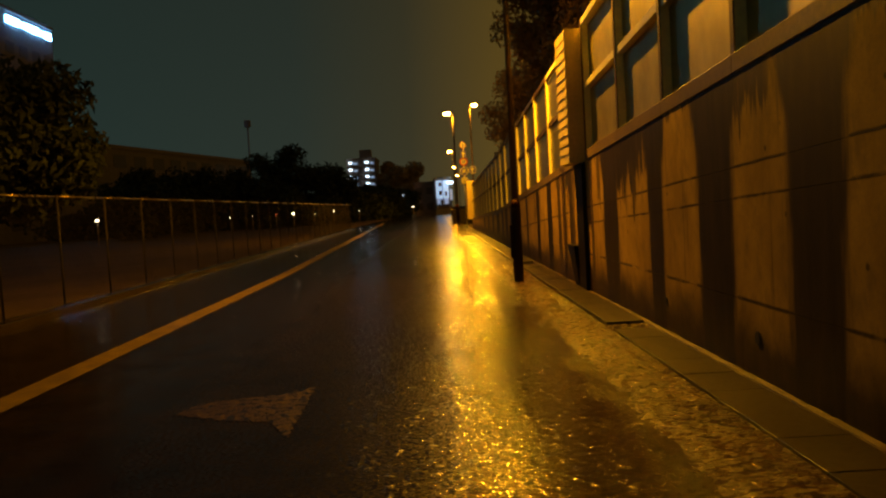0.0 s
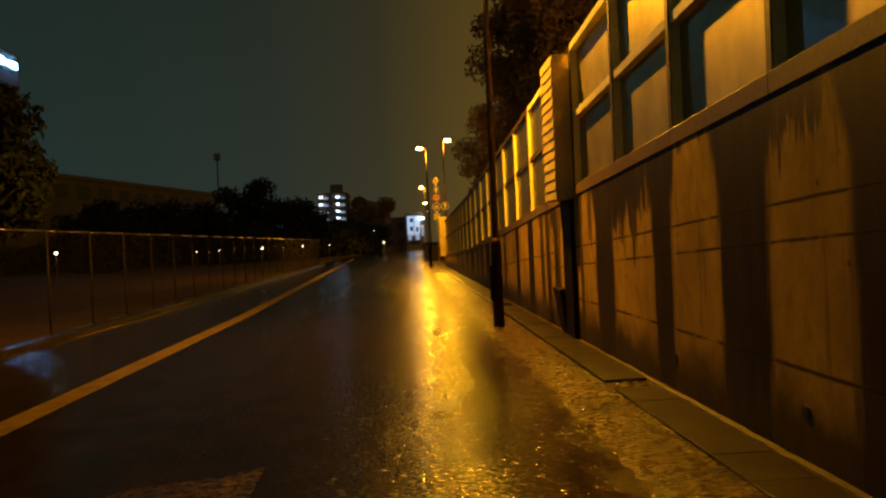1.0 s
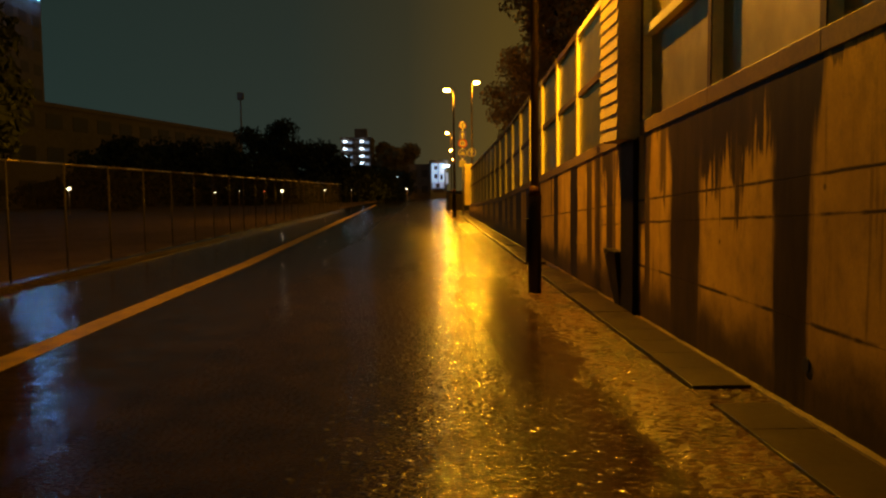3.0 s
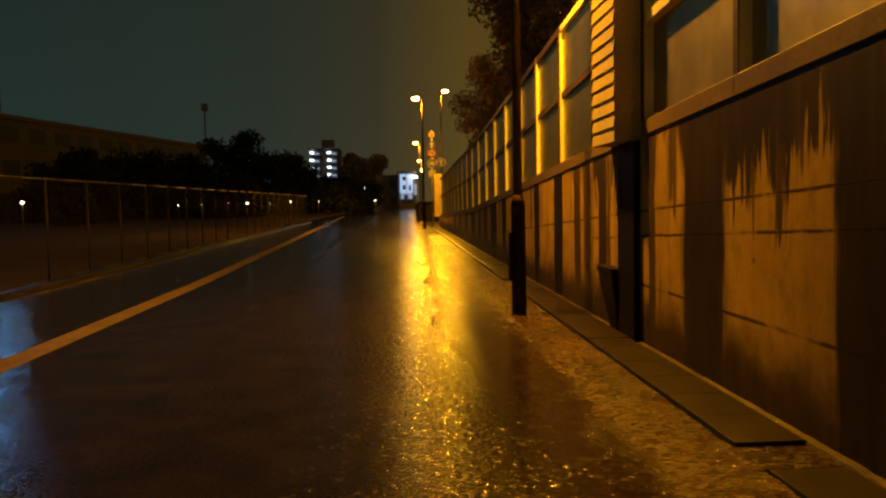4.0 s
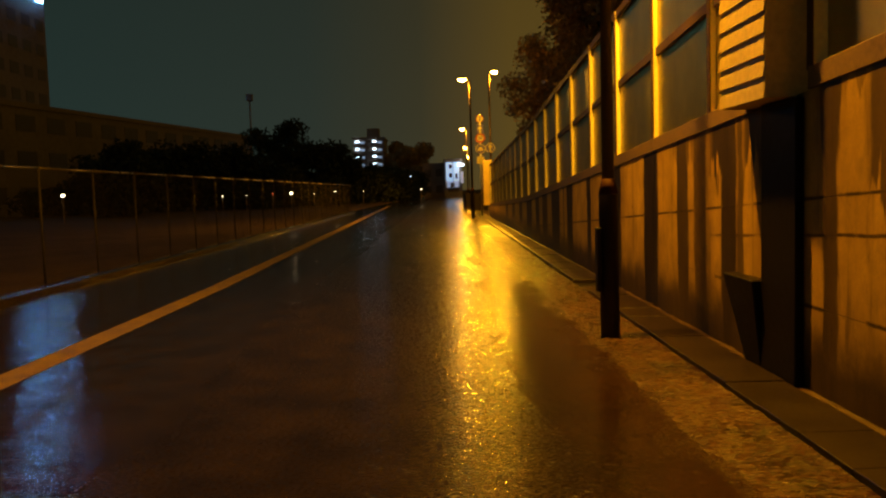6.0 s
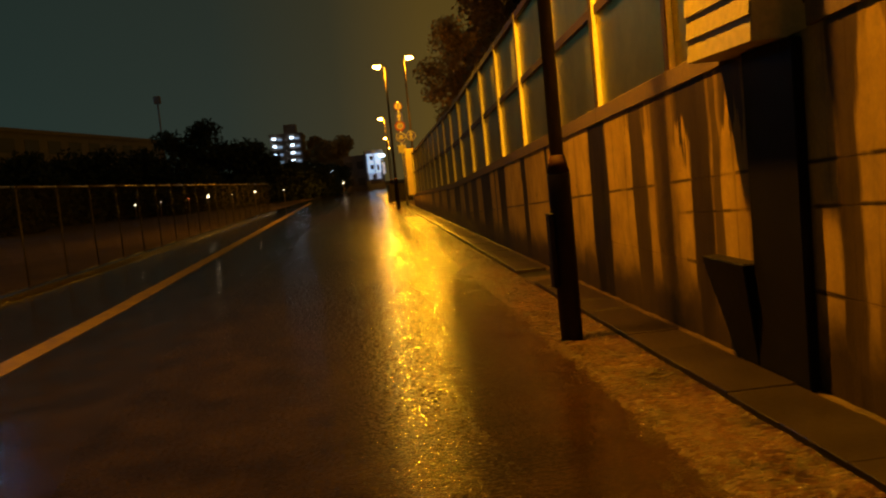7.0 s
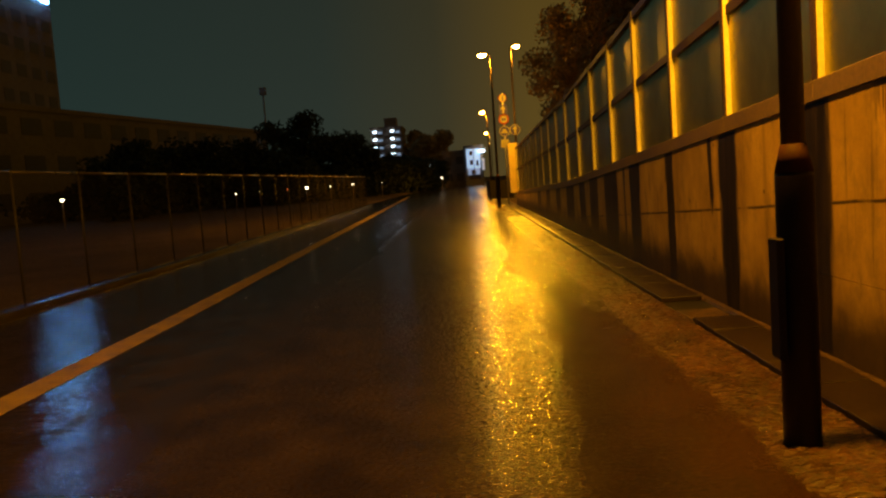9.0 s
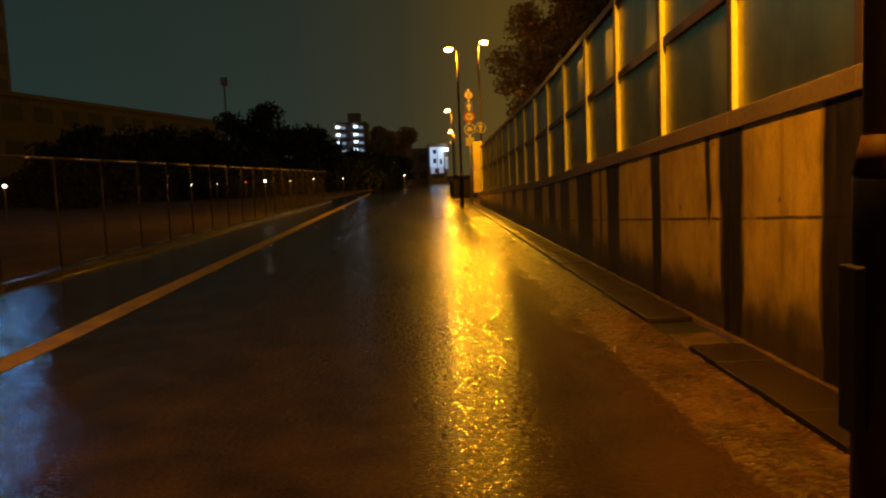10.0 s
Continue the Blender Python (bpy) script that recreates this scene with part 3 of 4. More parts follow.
# ---------- street lamps ----------
def street_lamp(x, y, ground=0.0, height=6.9, arm=-0.36, lit=True):
    t = thing("street_lamp", (x, y, ground), "dark brown steel street lamp with a lit sodium head", "street lamp", "street lamps along the footway")
    part("base_sleeve", tube_bm([(0, 0, 0), (0, 0, 1.36), (0, 0, 1.38)], [0.092, 0.092, 0.09], 20), M_POLE, t)
    part("taper_collar", tube_bm([(0, 0, 1.38), (0, 0, 1.52)], [0.092, 0.062], 20), M_BAND, t, "faded reddish collar")
    h = height
    part("pole", tube_bm([(0, 0, 1.5), (0, 0, h - 0.25), (arm * 0.05, 0, h - 0.12), (arm * 0.25, 0, h - 0.04), (arm * 0.5, 0, h)], [0.058, 0.045, 0.043, 0.04, 0.036], 14), M_POLETOP, t)
    part("cover_plate", box_bm(-0.125, -0.085, -0.075, 0.045, 0.45, 1.06, 0.006), M_POLE, t)
    s = 1 if arm > 0 else -1
    # hood: a shallow rounded shell, open below
    bm = bmesh.new()
    bmesh.ops.create_uvsphere(bm, u_segments=20, v_segments=12, radius=1.0)
    bmesh.ops.delete(bm, geom=[v for v in bm.verts if v.co.z < -0.05], context="VERTS")
    bmesh.ops.transform(bm, matrix=Matrix.Translation((arm, 0, h)) @ Matrix.Diagonal((0.16, 0.10, 0.06, 1)), verts=bm.verts[:])
    part("hood", bm, M_POLE, t)
    bm = bmesh.new()
    bmesh.ops.create_uvsphere(bm, u_segments=20, v_segments=12, radius=1.0)
    bmesh.ops.delete(bm, geom=[v for v in bm.verts if v.co.z > 0.4], context="VERTS")
    bmesh.ops.transform(bm, matrix=Matrix.Translation((arm, 0, h - 0.055)) @ Matrix.Diagonal((0.175, 0.12, 0.10, 1)), verts=bm.verts[:])
    for f in bm.faces:
        f.smooth = True
    part("lamp_glass", bm, G_LAMP, t, "glowing amber glass bowl")
    if lit:
        ld = bpy.data.lights.new("sodium_lamp", "SPOT")
        ld.energy, ld.color, ld.shadow_soft_size, ld.spot_size, ld.spot_blend = LAMP_WATTS, SODIUM, 0.10, radians(176), 0.48
        lo = new("sodium_lamp", ld)
        lo.location = (x + arm, y, ground + h - 0.29)
    return t


street_lamp(1.52, 14.84)
street_lamp(1.50, 47.6)
street_lamp(2.35, 80.5)
street_lamp(3.65, 113.5)
street_lamp(5.1, 146.0, lit=False)
street_lamp(2.72, 52.0, 0, 7.85, 0.3)


# ---------- fence ----------
fence = thing("mesh_fence", (-6.4, 0, 0), "galvanised steel mesh fence on a low concrete kerb", "fence")
FY0, FN = 2.0, 31
post_me, rail_me = None, None
for i in range(FN):
    y = FY0 + 2.0 * i
    if post_me is None:
        ob = part("post", tube_bm([(0, 0, 0), (0, 0, 2.02)], [0.02, 0.02], 8), M_GALV, fence)
        post_me = ob.data
        ob2 = part("top_rail", tube_bm([(0, 0.03, 1.99), (0, 1.97, 1.99)], [0.021, 0.021], 8), M_WETRAIL, fence)
        rail_me = ob2.data
        ob3 = part("lower_rail", tube_bm([(0, 0.03, 0.14), (0, 1.97, 0.14)], [0.012, 0.012], 6), M_GALV, fence)
        low_me = ob3.data
        verts, faces = [], []
        n = 26
        for s in (1, -1):
            for j in range(-n, n):
                a0 = j * 2.0 / n
                pts = []
                for kz in (0.14, 1.99):
                    pts.append((a0 + (kz - 0.14) * s, kz))
                (ya, za), (yb, zb) = pts
                # clip the diagonal wire to the bay
                lo_t, hi_t = 0.0, 1.0
                dy = yb - ya
                if dy > 0:
                    lo_t, hi_t = max(lo_t, (0.03 - ya) / dy), min(hi_t, (1.97 - ya) / dy)
                else:
                    lo_t, hi_t = max(lo_t, (1.97 - ya) / dy), min(hi_t, (0.03 - ya) / dy)
                if hi_t - lo_t < 0.02:
                    ya += 2.0 if s < 0 else 0.0
                    continue
                p = Vector((0.002 * s, ya + dy * lo_t, za + (zb - za) * lo_t))
                q = Vector((0.002 * s, ya + dy * hi_t, za + (zb - za) * hi_t))
                nrm = Vector((0, -(q.z - p.z), q.y - p.y)).normalized() * 0.0013
                k = len(verts)
                for c in (p, q):
                    verts += [c - nrm, c + Vector((0.0025, 0, 0)), c + nrm]
                faces += [(k, k + 3, k + 4, k + 1), (k + 1, k + 4, k + 5, k + 2), (k + 2, k + 5, k + 3, k)]
        net_me = mesh_of("wire_netting", [tuple(v) for v in verts], faces, M_NET)
        net = linked("wire_netting", net_me, fence, "thin diamond wire netting")
        for o in (ob, ob2, ob3, net):
            o.location = (0, y, 0)
    else:
        for nm, me in (("post", post_me), ("top_rail", rail_me), ("lower_rail", low_me), ("wire_netting", net_me)):
            linked(nm, me, fence).location = (0, y, 0)
part("fence_kerb", box_bm(-0.09, 0.09, -20, 66, -0.25, 0.10, 0.012), M_KERB, fence, "low wet concrete kerb")


# ---------- trees ----------
def tree(x, y, height, spread, seed, leaves=2600, leaf=0.16, name="tree", label="dark broad-leaved tree standing against the night sky", low=0.25, mat=None):
    rng = np.random.default_rng(seed)
    t = thing(name, (x, y, -0.02), label, "tree")
    r = 0.03 * height
    top = height * 0.8
    bend = rng.normal(0, 0.03 * height, (4, 2))
    pts = [(0, 0, 0)] + [(bend[i][0] * (i + 1) / 4, bend[i][1] * (i + 1) / 4, top * (i + 1) / 4) for i in range(4)]
    trunk = part("trunk", tube_bm(pts, [r, r * 0.8, r * 0.6, r * 0.4, r * 0.12], 9), M_BARK, t)
    centres = []
    for i in range(17):
        a, h = i * 2.4 + rng.uniform(-0.4, 0.4), height * rng.uniform(low + 0.15, 0.92)
        reach = spread * (0.35 + 0.65 * math.sin(math.pi * min(1.0, (h / height - low) / (1.05 - low)))) * rng.uniform(0.55, 1.0)
        end = (math.cos(a) * reach, math.sin(a) * reach, h)
        start = (0, 0, max(0.2 * height, h - reach * 0.7))
        mid = tuple((p + q) / 2 + (0.1 * reach if k == 2 else 0) for k, (p, q) in enumerate(zip(start, end)))
        part("limb", tube_bm([start, mid, end], [r * 0.35, r * 0.22, r * 0.06], 6), M_BARK, t)
        centres += [(end, spread * rng.uniform(0.30, 0.48)), (mid, spread * rng.uniform(0.26, 0.42))]
    verts, faces = [], []
    for i in range(leaves):
        c, rad = centres[rng.integers(len(centres))]
        d = rng.normal(0, 1, 3)
        d = d / np.linalg.norm(d) * rad * rng.uniform(0.0, 1.1) ** 0.6
        p = np.array(c) + d * (1, 1, 0.8)
        u, w = rng.normal(0, 1, 3), rng.normal(0, 1, 3)
        u = u / np.linalg.norm(u) * leaf * rng.uniform(0.6, 1.4)
        w = np.cross(u, w)
        w = w / np.linalg.norm(w) * leaf * 0.45
        k = len(verts)
        verts += [tuple(p - u), tuple(p + w), tuple(p + u), tuple(p - w)]
        faces.append((k, k + 1, k + 2, k + 3))
    linked("crown", mesh_of("crown", verts, faces, mat or M_LEAF), t)
    return t


tree(-10.1, 18.5, 5.3, 2.5, 3, 34000, 0.12, low=0.34)
tree(-14.4, 23.0, 5.6, 3.0, 4, 26000, 0.15, low=0.34)
for tx, ty, th, ts, seed in ((-20.0, 108, 10.4, 4.6, 5), (-15.4, 112, 7.6, 4.2, 6), (-24.5, 104, 7.2, 4.4, 7), (-11.6, 116, 6.0, 3.8, 8),
                             (-8.4, 128, 5.2, 3.6, 9), (-29.5, 98, 7.4, 4.4, 10), (-34.0, 90, 6.8, 4.4, 14), (-5.4, 146, 4.4, 3.2, 15), (-27.0, 76, 4.6, 3.4, 16), (-19.0, 96, 4.8, 3.6, 17)):
    tree(tx, ty, th, ts, seed, 9000, 0.3, low=0.02)
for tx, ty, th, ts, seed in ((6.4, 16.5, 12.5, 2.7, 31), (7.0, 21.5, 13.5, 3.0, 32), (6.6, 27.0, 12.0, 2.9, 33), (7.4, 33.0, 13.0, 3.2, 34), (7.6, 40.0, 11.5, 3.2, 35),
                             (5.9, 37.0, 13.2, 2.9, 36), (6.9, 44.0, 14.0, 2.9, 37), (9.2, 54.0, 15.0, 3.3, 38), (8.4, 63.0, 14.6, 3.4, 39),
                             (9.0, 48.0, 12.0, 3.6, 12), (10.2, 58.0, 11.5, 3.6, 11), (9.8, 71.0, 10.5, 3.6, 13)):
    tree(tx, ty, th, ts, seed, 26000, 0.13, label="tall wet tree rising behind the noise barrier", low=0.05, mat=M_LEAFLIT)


def shrub_belt(name, label, rows_xy, height, n, leaf, seed):
    """A belt of wild shrubs: leaves heaped along a line, higher and lower by turns."""
    rng = np.random.default_rng(seed)
    verts, faces = [], []
    for i in range(n):
        f = rng.uniform(0, len(rows_xy) - 1)
        a, b = rows_xy[int(f)], rows_xy[int(f) + 1]
        u = f - int(f)
        x, y = a[0] + (b[0] - a[0]) * u, a[1] + (b[1] - a[1]) * u
        top = height * (0.62 + 0.5 * noise.noise((x * 0.22, y * 0.22, seed)) + 0.25 * noise.noise((x * 0.9, y * 0.9, seed)))
        p = np.array((x + rng.normal(0, 1.1), y + rng.normal(0, 1.1), max(0.05, top * rng.uniform(0, 1) ** 0.6)))
        d, w = rng.normal(0, 1, 3), rng.normal(0, 1, 3)
        d = d / np.linalg.norm(d) * leaf
        w = np.cross(d, w)
        w = w / np.linalg.norm(w) * leaf * 0.5
        k = len(verts)
        verts += [tuple(p - d), tuple(p + w), tuple(p + d), tuple(p - w)]
        faces.append((k, k + 1, k + 2, k + 3))
    return tagged(linked(name, mesh_of(name, verts, faces, M_LEAF)), label, "shrubs", kind="stuff")


shrub_belt("shrubs", "dark wild shrubs on the open ground beyond the fence", [(-40, 86), (-30, 94), (-22, 100), (-14, 108), (-9.5, 118), (-7.0, 134), (-5, 150)], 4.2, 26000, 0.32, 2)

# ---------- buildings ----------
def building(name, x0, x1, y0, y1, h, mat, label, floors, cols, face="south", glass=None, lit=(), roof_house=False):
    """A block with a parapet and windows set in one face."""
    t = thing(name, ((x0 + x1) / 2, (y0 + y1) / 2, -0.02), label, "building")
    cx, cy = (x0 + x1) / 2, (y0 + y1) / 2
    a, b = (x1 - x0) / 2, (y1 - y0) / 2
    part("wall", box_bm(-a, a, -b, b, 0, h), mat, t)
    part("roof", box_bm(-a - 0.15, a + 0.15, -b - 0.15, b + 0.15, h, h + 0.5), mat, t)
    if roof_house:
        part("roof_house", box_bm(-a * 0.2, a * 0.6, -2, 2, h + 0.5, h + 2.6), mat, t)
    fh = h / floors
    for i in range(floors):
        for j in range(cols):
            z0, z1 = i * fh + fh * 0.35, i * fh + fh * 0.8
            if face == "south":
                w = 2 * a / cols
                u = -a + j * w
                pane = box_bm(u + w * 0.2, u + w * 0.8, -b - 0.05, -b + 0.05, z0, z1)
            else:
                w = 2 * b / cols
                u = -b + j * w
                s = a if face == "east" else -a
                pane = box_bm(s - 0.05, s + 0.05, u + w * 0.2, u + w * 0.8, z0, z1)
            part("window", pane, G_CORR if (i, j) in lit else (glass or M_GLASS), t)
    return t


# long low block and tower across the open ground
long_block = building("long_building", -52, -34.5, 70, 150, 11.4, M_DARKWALL, "long dark flat-roofed building beyond the fence", 3, 16, "east")
long_block.location, long_block.rotation_euler = (-48.96, 112.3, -0.02), (0, 0, radians(-10.6))
tower = building("office_tower", -80, -58.6, 100, 131, 32.6, M_DARKWALL, "dark tower with a cold white roof sign", 9, 8, "east")
rng = random.Random(4)
for i in range(7):
    y0 = 1.2 + i * 1.95
    w = rng.uniform(1.2, 1.7)
    part("sign_letter_block", box_bm(10.75, 11.05, y0, y0 + w, 30.8 + rng.uniform(0, 0.25), 31.9 - rng.uniform(0, 0.3)), G_SIGN, tower, "glowing cold white sign block")
    part("sign_bracket", box_bm(10.66, 10.76, y0 + w * 0.4, y0 + w * 0.6, 30.2, 32.2), M_GALV, tower)

# apartment block with lit corridors
apt = building("apartment_building", -18.3, -11.9, 180, 192, 12.6, M_DARKWALL, "apartment block with cold white corridor lights", 5, 2, "south", roof_house=True)
for i in range(5):
    for j in range(2):
        u = -2.7 + j * 3.6
        z = 12.3 - i * 1.55
        part("corridor_light", box_bm(u, u + 0.75, -6.5, -6.2, z - 0.35, z), G_WHITE, apt, "cold white corridor lamp")
        part("corridor_wall", box_bm(u + 1.0, u + 1.9, -6.3, -6.05, z - 0.6, z - 0.15), G_CORR, apt, "lit corridor recess")
        part("balcony", box_bm(u - 0.4, u + 2.6, -7.0, -6.0, z - 1.35, z - 0.95), M_DARKWALL, apt)
# brown brightened leaves put the haze before this far tree into its colour
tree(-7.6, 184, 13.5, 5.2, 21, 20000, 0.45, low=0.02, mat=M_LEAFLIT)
building("low_building", -3.2, 0.6, 152, 170, 5.8, M_DARKWALL, "low dark building at the end of the road", 2, 2, "south")
shop = building("lit_building", 0.6, 3.7, 150, 160, 6.4, M_SIGNWHITE, "small building with a bright bluish-white front", 2, 1, "south")
# the illuminated front is built as glowing slabs
part("lit_front", box_bm(-1.3, 1.15, -5.3, -5.06, 3.0, 6.3), G_FACADE, shop, "glowing bluish-white front")
part("lit_front", box_bm(-1.15, 0.95, -5.28, -5.06, 1.9, 2.99), G_LOWFRONT, shop, "dimmer ground-floor front")
for u0, u1, v0, v1 in ((-0.75, -0.2, 3.6, 4.4), (-0.75, -0.2, 5.2, 5.9), (0.35, 0.75, 3.4, 4.3), (-0.5, 0.2, 1.95, 2.7)):
    part("window", box_bm(u0, u1, -5.36, -5.301, v0, v1, 0.01), M_GLASS, shop)
for u in (-1.3, -0.02, 1.1):
    part("pillar", box_bm(u - 0.06, u + 0.06, -5.45, -5.301, 1.9, 6.35, 0.01), M_SIGNBACK, shop)
part("front_lamp", box_bm(0.9, 1.9, -6.2, -5.3, 5.6, 6.0), G_WHITE, shop)
part("front_lamp", box_bm(1.25, 1.75, -5.9, -5.31, 2.6, 4.6), G_CORR, shop)

# mast behind the long block
mast = thing("lattice_mast", (-33.0, 150.5, 0), "thin dark mast with a wide head", "mast")
part("mast_pole", tube_bm([(0, 0, 0), (0, 0, 18.6)], [0.2, 0.14], 8), M_DARKWALL, mast)
part("mast_head", box_bm(-0.55, 0.55, -0.4, 0.4, 17.9, 19.2, 0.1), M_DARKWALL, mast)


# ---------- far lamps ----------
def far_lamp(x, y, z, r, mat, label):
    t = thing("far_lamp", (x, y, -0.02), label, "lamp post")
    part("post", tube_bm([(0, 0, 0), (0, 0, z - r + 0.02)], [0.05, 0.04], 6), M_DARKWALL, t)
    bm = bmesh.new()
    bmesh.ops.create_icosphere(bm, subdivisions=2, radius=r, matrix=Matrix.Translation((0, 0, z)) @ Matrix.Diagonal((1.15, 1, 0.85, 1)))
    part("lamp_head", bm, mat, t, "small glowing lamp head")


for x, y, z, r, m in ((-24.6, 60, 1.85, .16, G_WARM), (-15.3, 90, 1.6, .2, G_WARM), (-12.1, 100, 1.65, .12, G_WARM), (-22.3, 90, 1.5, .08, G_WARM),
                      (-17.6, 92, 1.6, .09, G_RED), (-19.4, 88, 1.55, .05, G_WARM), (-12.5, 150, 3.9, .33, G_WHITE), (-6.0, 140, 4.1, .2, G_WHITE),
                      (-4.86, 140, 3.8, .22, G_WHITE), (-2.8, 120, 1.7, .13, G_WARM), (-9.3, 104, 1.6, .06, G_WARM), (-13.6, 94, 1.55, .06, G_WARM)):
    far_lamp(x, y, z, 0.72 * r, m, "small distant lamp on a thin dark post")

# ---------- road signs at the far end of the barrier ----------
def disc(t, x, z, r, face, rim, name="sign_disc"):
    d = part(name, tube_bm([(x, -0.05, z), (x, -0.03, z)], [r, r], 28), rim, t)
    part("sign_face", tube_bm([(x, -0.056, z), (x, -0.046, z)], [r * 0.86, r * 0.86], 28), face, d)
    return d


def arrow_bars(d, x, z, mat):
    bm = bmesh.new()
    pts = [(-0.045, -0.2), (0.045, -0.2), (0.045, 0.02), (0.13, 0.02), (0, 0.2), (-0.13, 0.02), (-0.045, 0.02)]
    lo = [bm.verts.new((x + a, -0.066, z + b)) for a, b in pts]
    hi = [bm.verts.new((x + a, -0.057, z + b)) for a, b in pts]
    bm.faces.new(lo)
    bm.faces.new(hi[::-1])
    for i in range(7):
        bm.faces.new((lo[i], hi[i], hi[(i + 1) % 7], lo[(i + 1) % 7]))
    part("arrow", bm, mat, d)


sp = thing("road_sign", (2.12, 51.0, 0), "post with round traffic signs beside the barrier", "road sign")
part("post", tube_bm([(0, 0, 0), (0, 0, 5.45)], [0.038, 0.038], 10), M_SIGNBACK, sp)
e = disc(sp, 0, 5.2, 0.2, M_SIGNWHITE, M_SIGNRED)
part("sign_mark", box_bm(-0.025, 0.025, -0.066, -0.057, 5.06, 5.34, 0.003), M_SIGNBLUE, e)
e = part("arrow_plate", box_bm(-0.18, 0.18, -0.05, -0.03, 4.38, 4.88, 0.004), M_SIGNBLUE, sp)
arrow_bars(e, 0, 4.64, M_SIGNWHITE)
e = disc(sp, 0, 4.18, 0.26, M_SIGNRED, M_SIGNRED)
part("sign_panel", tube_bm([(0, -0.062, 4.18), (0, -0.055, 4.18)], [0.17, 0.17], 24), M_SIGNWHITE, e)
for u in (-0.055, 0.055):
    part("sign_mark", box_bm(u - 0.035, u + 0.035, -0.070, -0.063, 4.10, 4.26, 0.003), M_SIGNBLUE, e)
e = disc(sp, 0, 3.6, 0.26, M_SIGNBLUE, M_SIGNWHITE)
part("sign_mark", box_bm(-0.15, 0.15, -0.066, -0.057, 3.50, 3.60, 0.003), M_SIGNWHITE, e)
part("sign_mark", box_bm(-0.09, 0.09, -0.066, -0.057, 3.61, 3.70, 0.003), M_SIGNWHITE, e)
e = disc(sp, 0.52, 3.64, 0.26, M_SIGNBLUE, M_SIGNWHITE)
arrow_bars(e, 0.52, 3.64, M_SIGNWHITE)
part("bracket", box_bm(0, 0.56, -0.03, -0.01, 3.63, 3.69), M_SIGNBACK, sp)
part("notice_plate", box_bm(-0.2, 0.2, -0.05, -0.03, 2.8, 3.2, 0.004), M_SIGNWHITE, sp)

barr = thing("low_dark_fence", (1.5, 62.0, 0), "low black fence panel beyond the second lamp", "fence")
part("panel", box_bm(0, 0.06, -3, 3, 0.1, 1.2, 0.01), M_COLUMN, barr)
for y in (-2.9, 0, 2.9):
    part("post", box_bm(-0.02, 0.08, y - 0.05, y + 0.05, 0, 1.3, 0.008), M_COLUMN, barr)
part("return_panel", box_bm(0.06, 1.4, -3, -2.94, 0.1, 1.2, 0.01), M_COLUMN, barr)

# ---------- gutter ----------
gutter = thing("gutter", (1.895, 0, 0), "covered concrete gutter along the foot of the wall", "gutter", kind="structure")
part("channel", box_bm(0.0, 0.535, -16, 60, -0.3, -0.012), M_GAP, gutter)
bm = bmesh.new()
last = None
for y in np.arange(-14, 60, 0.07).tolist():
    a = 0.462 + 0.018 * noise.noise((3.0, y * 2.3, 1)) + 0.010 * noise.noise((3.0, y * 11.0, 1))
    hz = 0.014 + 0.010 * noise.noise((7.0, y * 4.0, 2)) + 0.006 * noise.noise((7.0, y * 17.0, 2))
    ring = [bm.verts.new(p) for p in ((a, y, -0.012), (a + 0.014, y, hz), (0.53, y, hz + 0.008))]
    if last:
        for q in (0, 1):
            bm.faces.new((last[q], last[q + 1], ring[q + 1], ring[q]))
    last = ring
bmesh.ops.recalc_face_normals(bm, faces=bm.faces[:])
part("edge_strip", bm, M_STRIP, gutter, "rough ragged concrete strip")


def slab_bm(length, seed):
    rr = random.Random(seed)
    bm = box_bm(0.022, 0.45, 0.001, length - 0.001, -0.01, 0.035, 0.003)
    for v in bm.verts:
        v.co += Vector((rr.uniform(-1, 1), rr.uniform(-1, 1), rr.uniform(-1, 1))) * 0.0008
    return bm


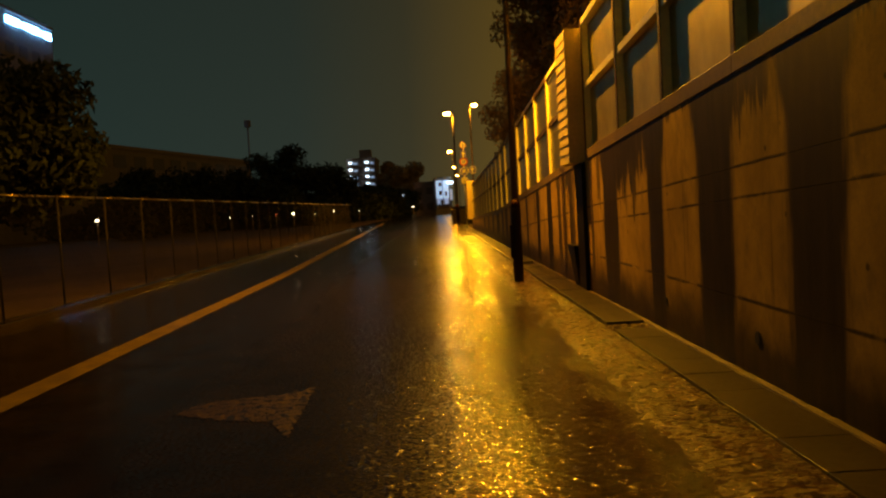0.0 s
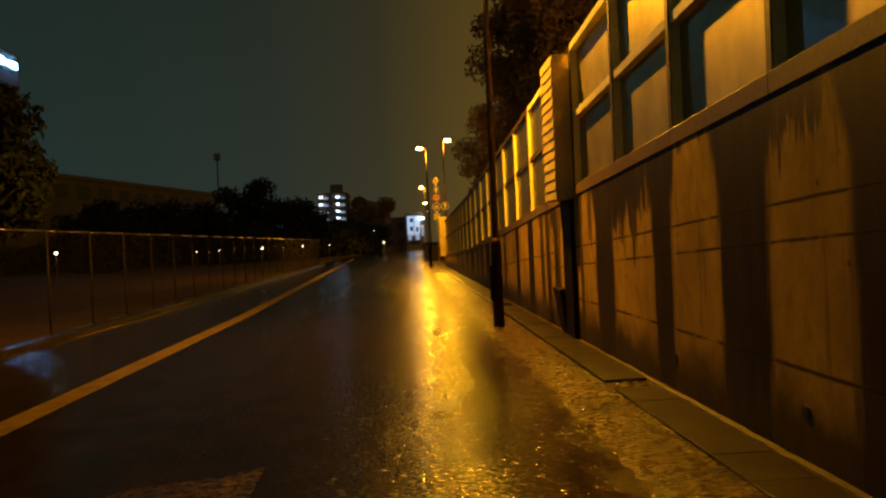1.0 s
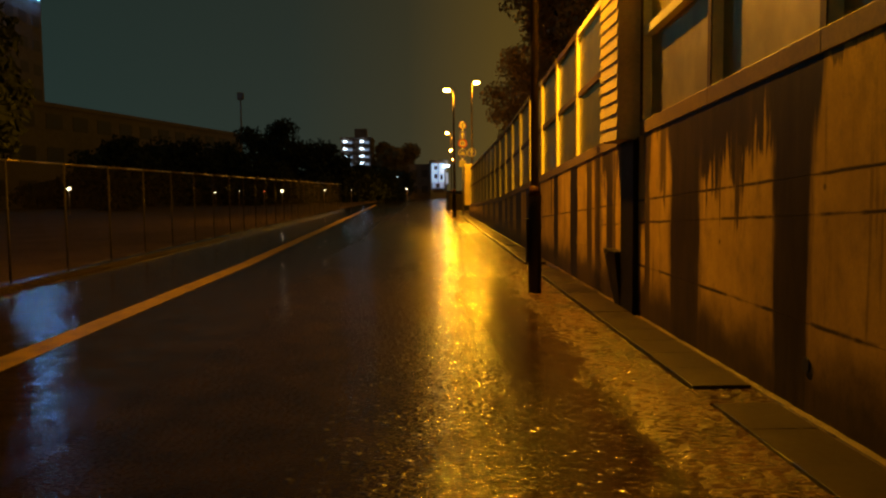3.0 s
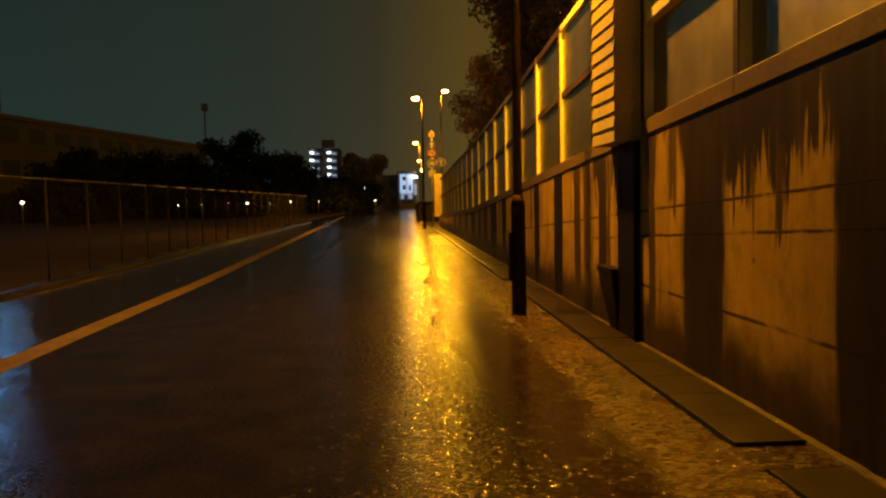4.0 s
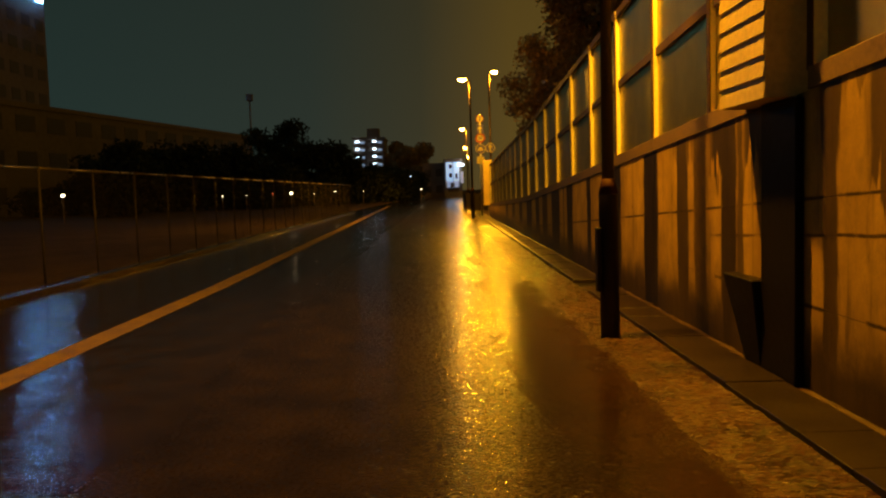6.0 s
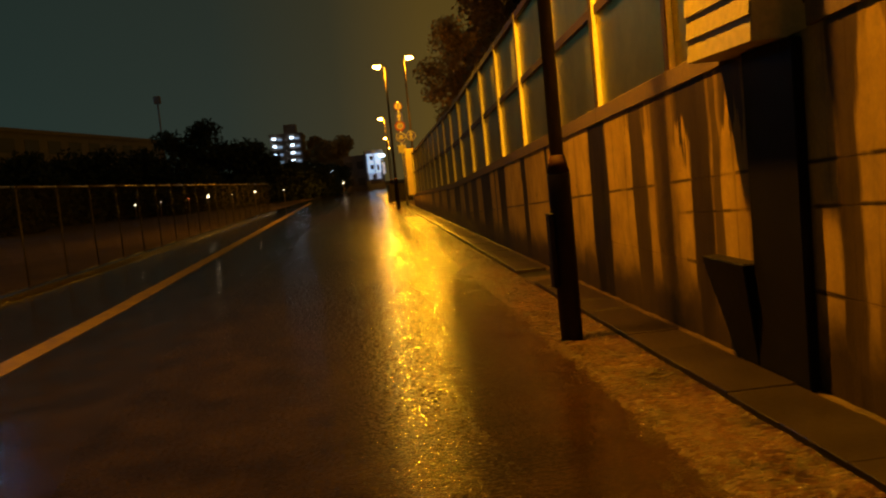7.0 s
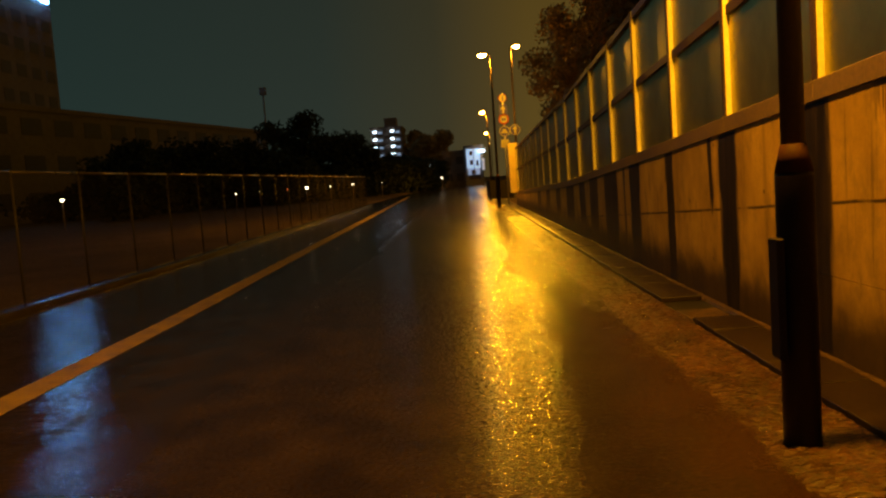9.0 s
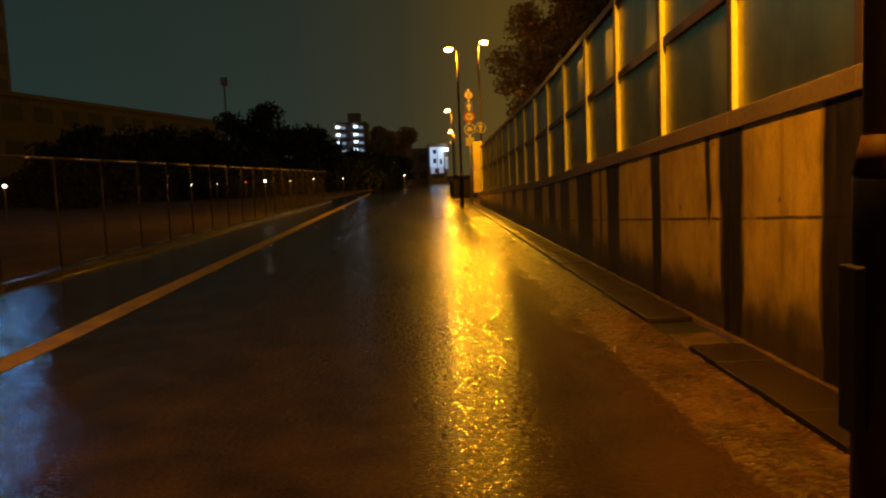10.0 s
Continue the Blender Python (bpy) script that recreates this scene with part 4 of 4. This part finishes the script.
slab_mesh = [None] * 4
for i in range(4):
    ob = part("slab", slab_bm(0.6, i), M_SLAB, gutter)
    slab_mesh[i] = ob.data
    ob.location = (0, 9.22 + 0.6 * i, 0)
for i in range(4, 68):
    y = 9.22 + 0.6 * i
    if abs(y - 18.22) < 0.25 or abs(y - 18.82) < 0.1:
        continue
    ob = linked("slab", slab_mesh[(i * 7) % 4], gutter)
    ob.location = (0, y, 0.004 * math.sin(i * 2.3))
for i in range(2, 40):
    ob = linked("slab", slab_mesh[(i * 5) % 4], gutter)
    ob.location = (0, 9.4 - 0.6 * i, -0.016 + 0.002 * math.sin(i * 1.7))
part("infill", box_bm(0.02, 0.41, 18.16, 18.80, -0.012, 0.012, 0.004), M_STRIP, gutter, "pale sandy infill where a slab is missing")
part("infill", box_bm(0.0, 0.45, 8.82, 9.222, -0.012, 0.012, 0.002), M_FOOT, gutter, "silted gap beside a raised slab")

# ---------- facing pieces of the wall ----------
edges = sorted(POSTS_A + [12.29]) + [POSTS_B[0]] + POSTS_B[1:]
for y0, y1 in zip(edges, edges[1:]):
    c0, c1 = coping(y0), coping(y1)
    levels0, levels1 = [-0.02], [-0.02]
    if c1 > 1.9:
        levels0.append(0.60), levels1.append(0.60)
    if c1 > 1.2:
        if y1 < 15:
            levels0.append(c0 - 1.13), levels1.append(c1 - 1.13)
        levels0.append(c0 - 0.88), levels1.append(c1 - 0.88)
    levels0.append(c0 - 0.152), levels1.append(c1 - 0.152)
    for a in range(len(levels0) - 1):
        part("concrete_panel", slope_bm(0.0, 0.03, y0 + 0.001, y1 - 0.001, levels0[a] + 0.002, levels0[a + 1] - 0.002, levels1[a] + 0.002, levels1[a + 1] - 0.002), M_WALL, wall)

# ---------- weep pipes in the wall ----------
for y in (6.10, 8.53):
    w = thing("weep_pipe", (WALL_X, y, 0.33), "short dark drain pipe set in the concrete wall", "pipe", "weep pipes in the wall")
    part("pipe_ring", tube_bm([(-0.006, 0, 0), (0.02, 0, 0)], [0.055, 0.055], 16), M_SLAB, w)
    # solid black disc put where the open pipe would be in shade
    part("pipe_bore", tube_bm([(-0.009, 0, 0), (-0.004, 0, 0)], [0.046, 0.046], 16), M_GAP, w)
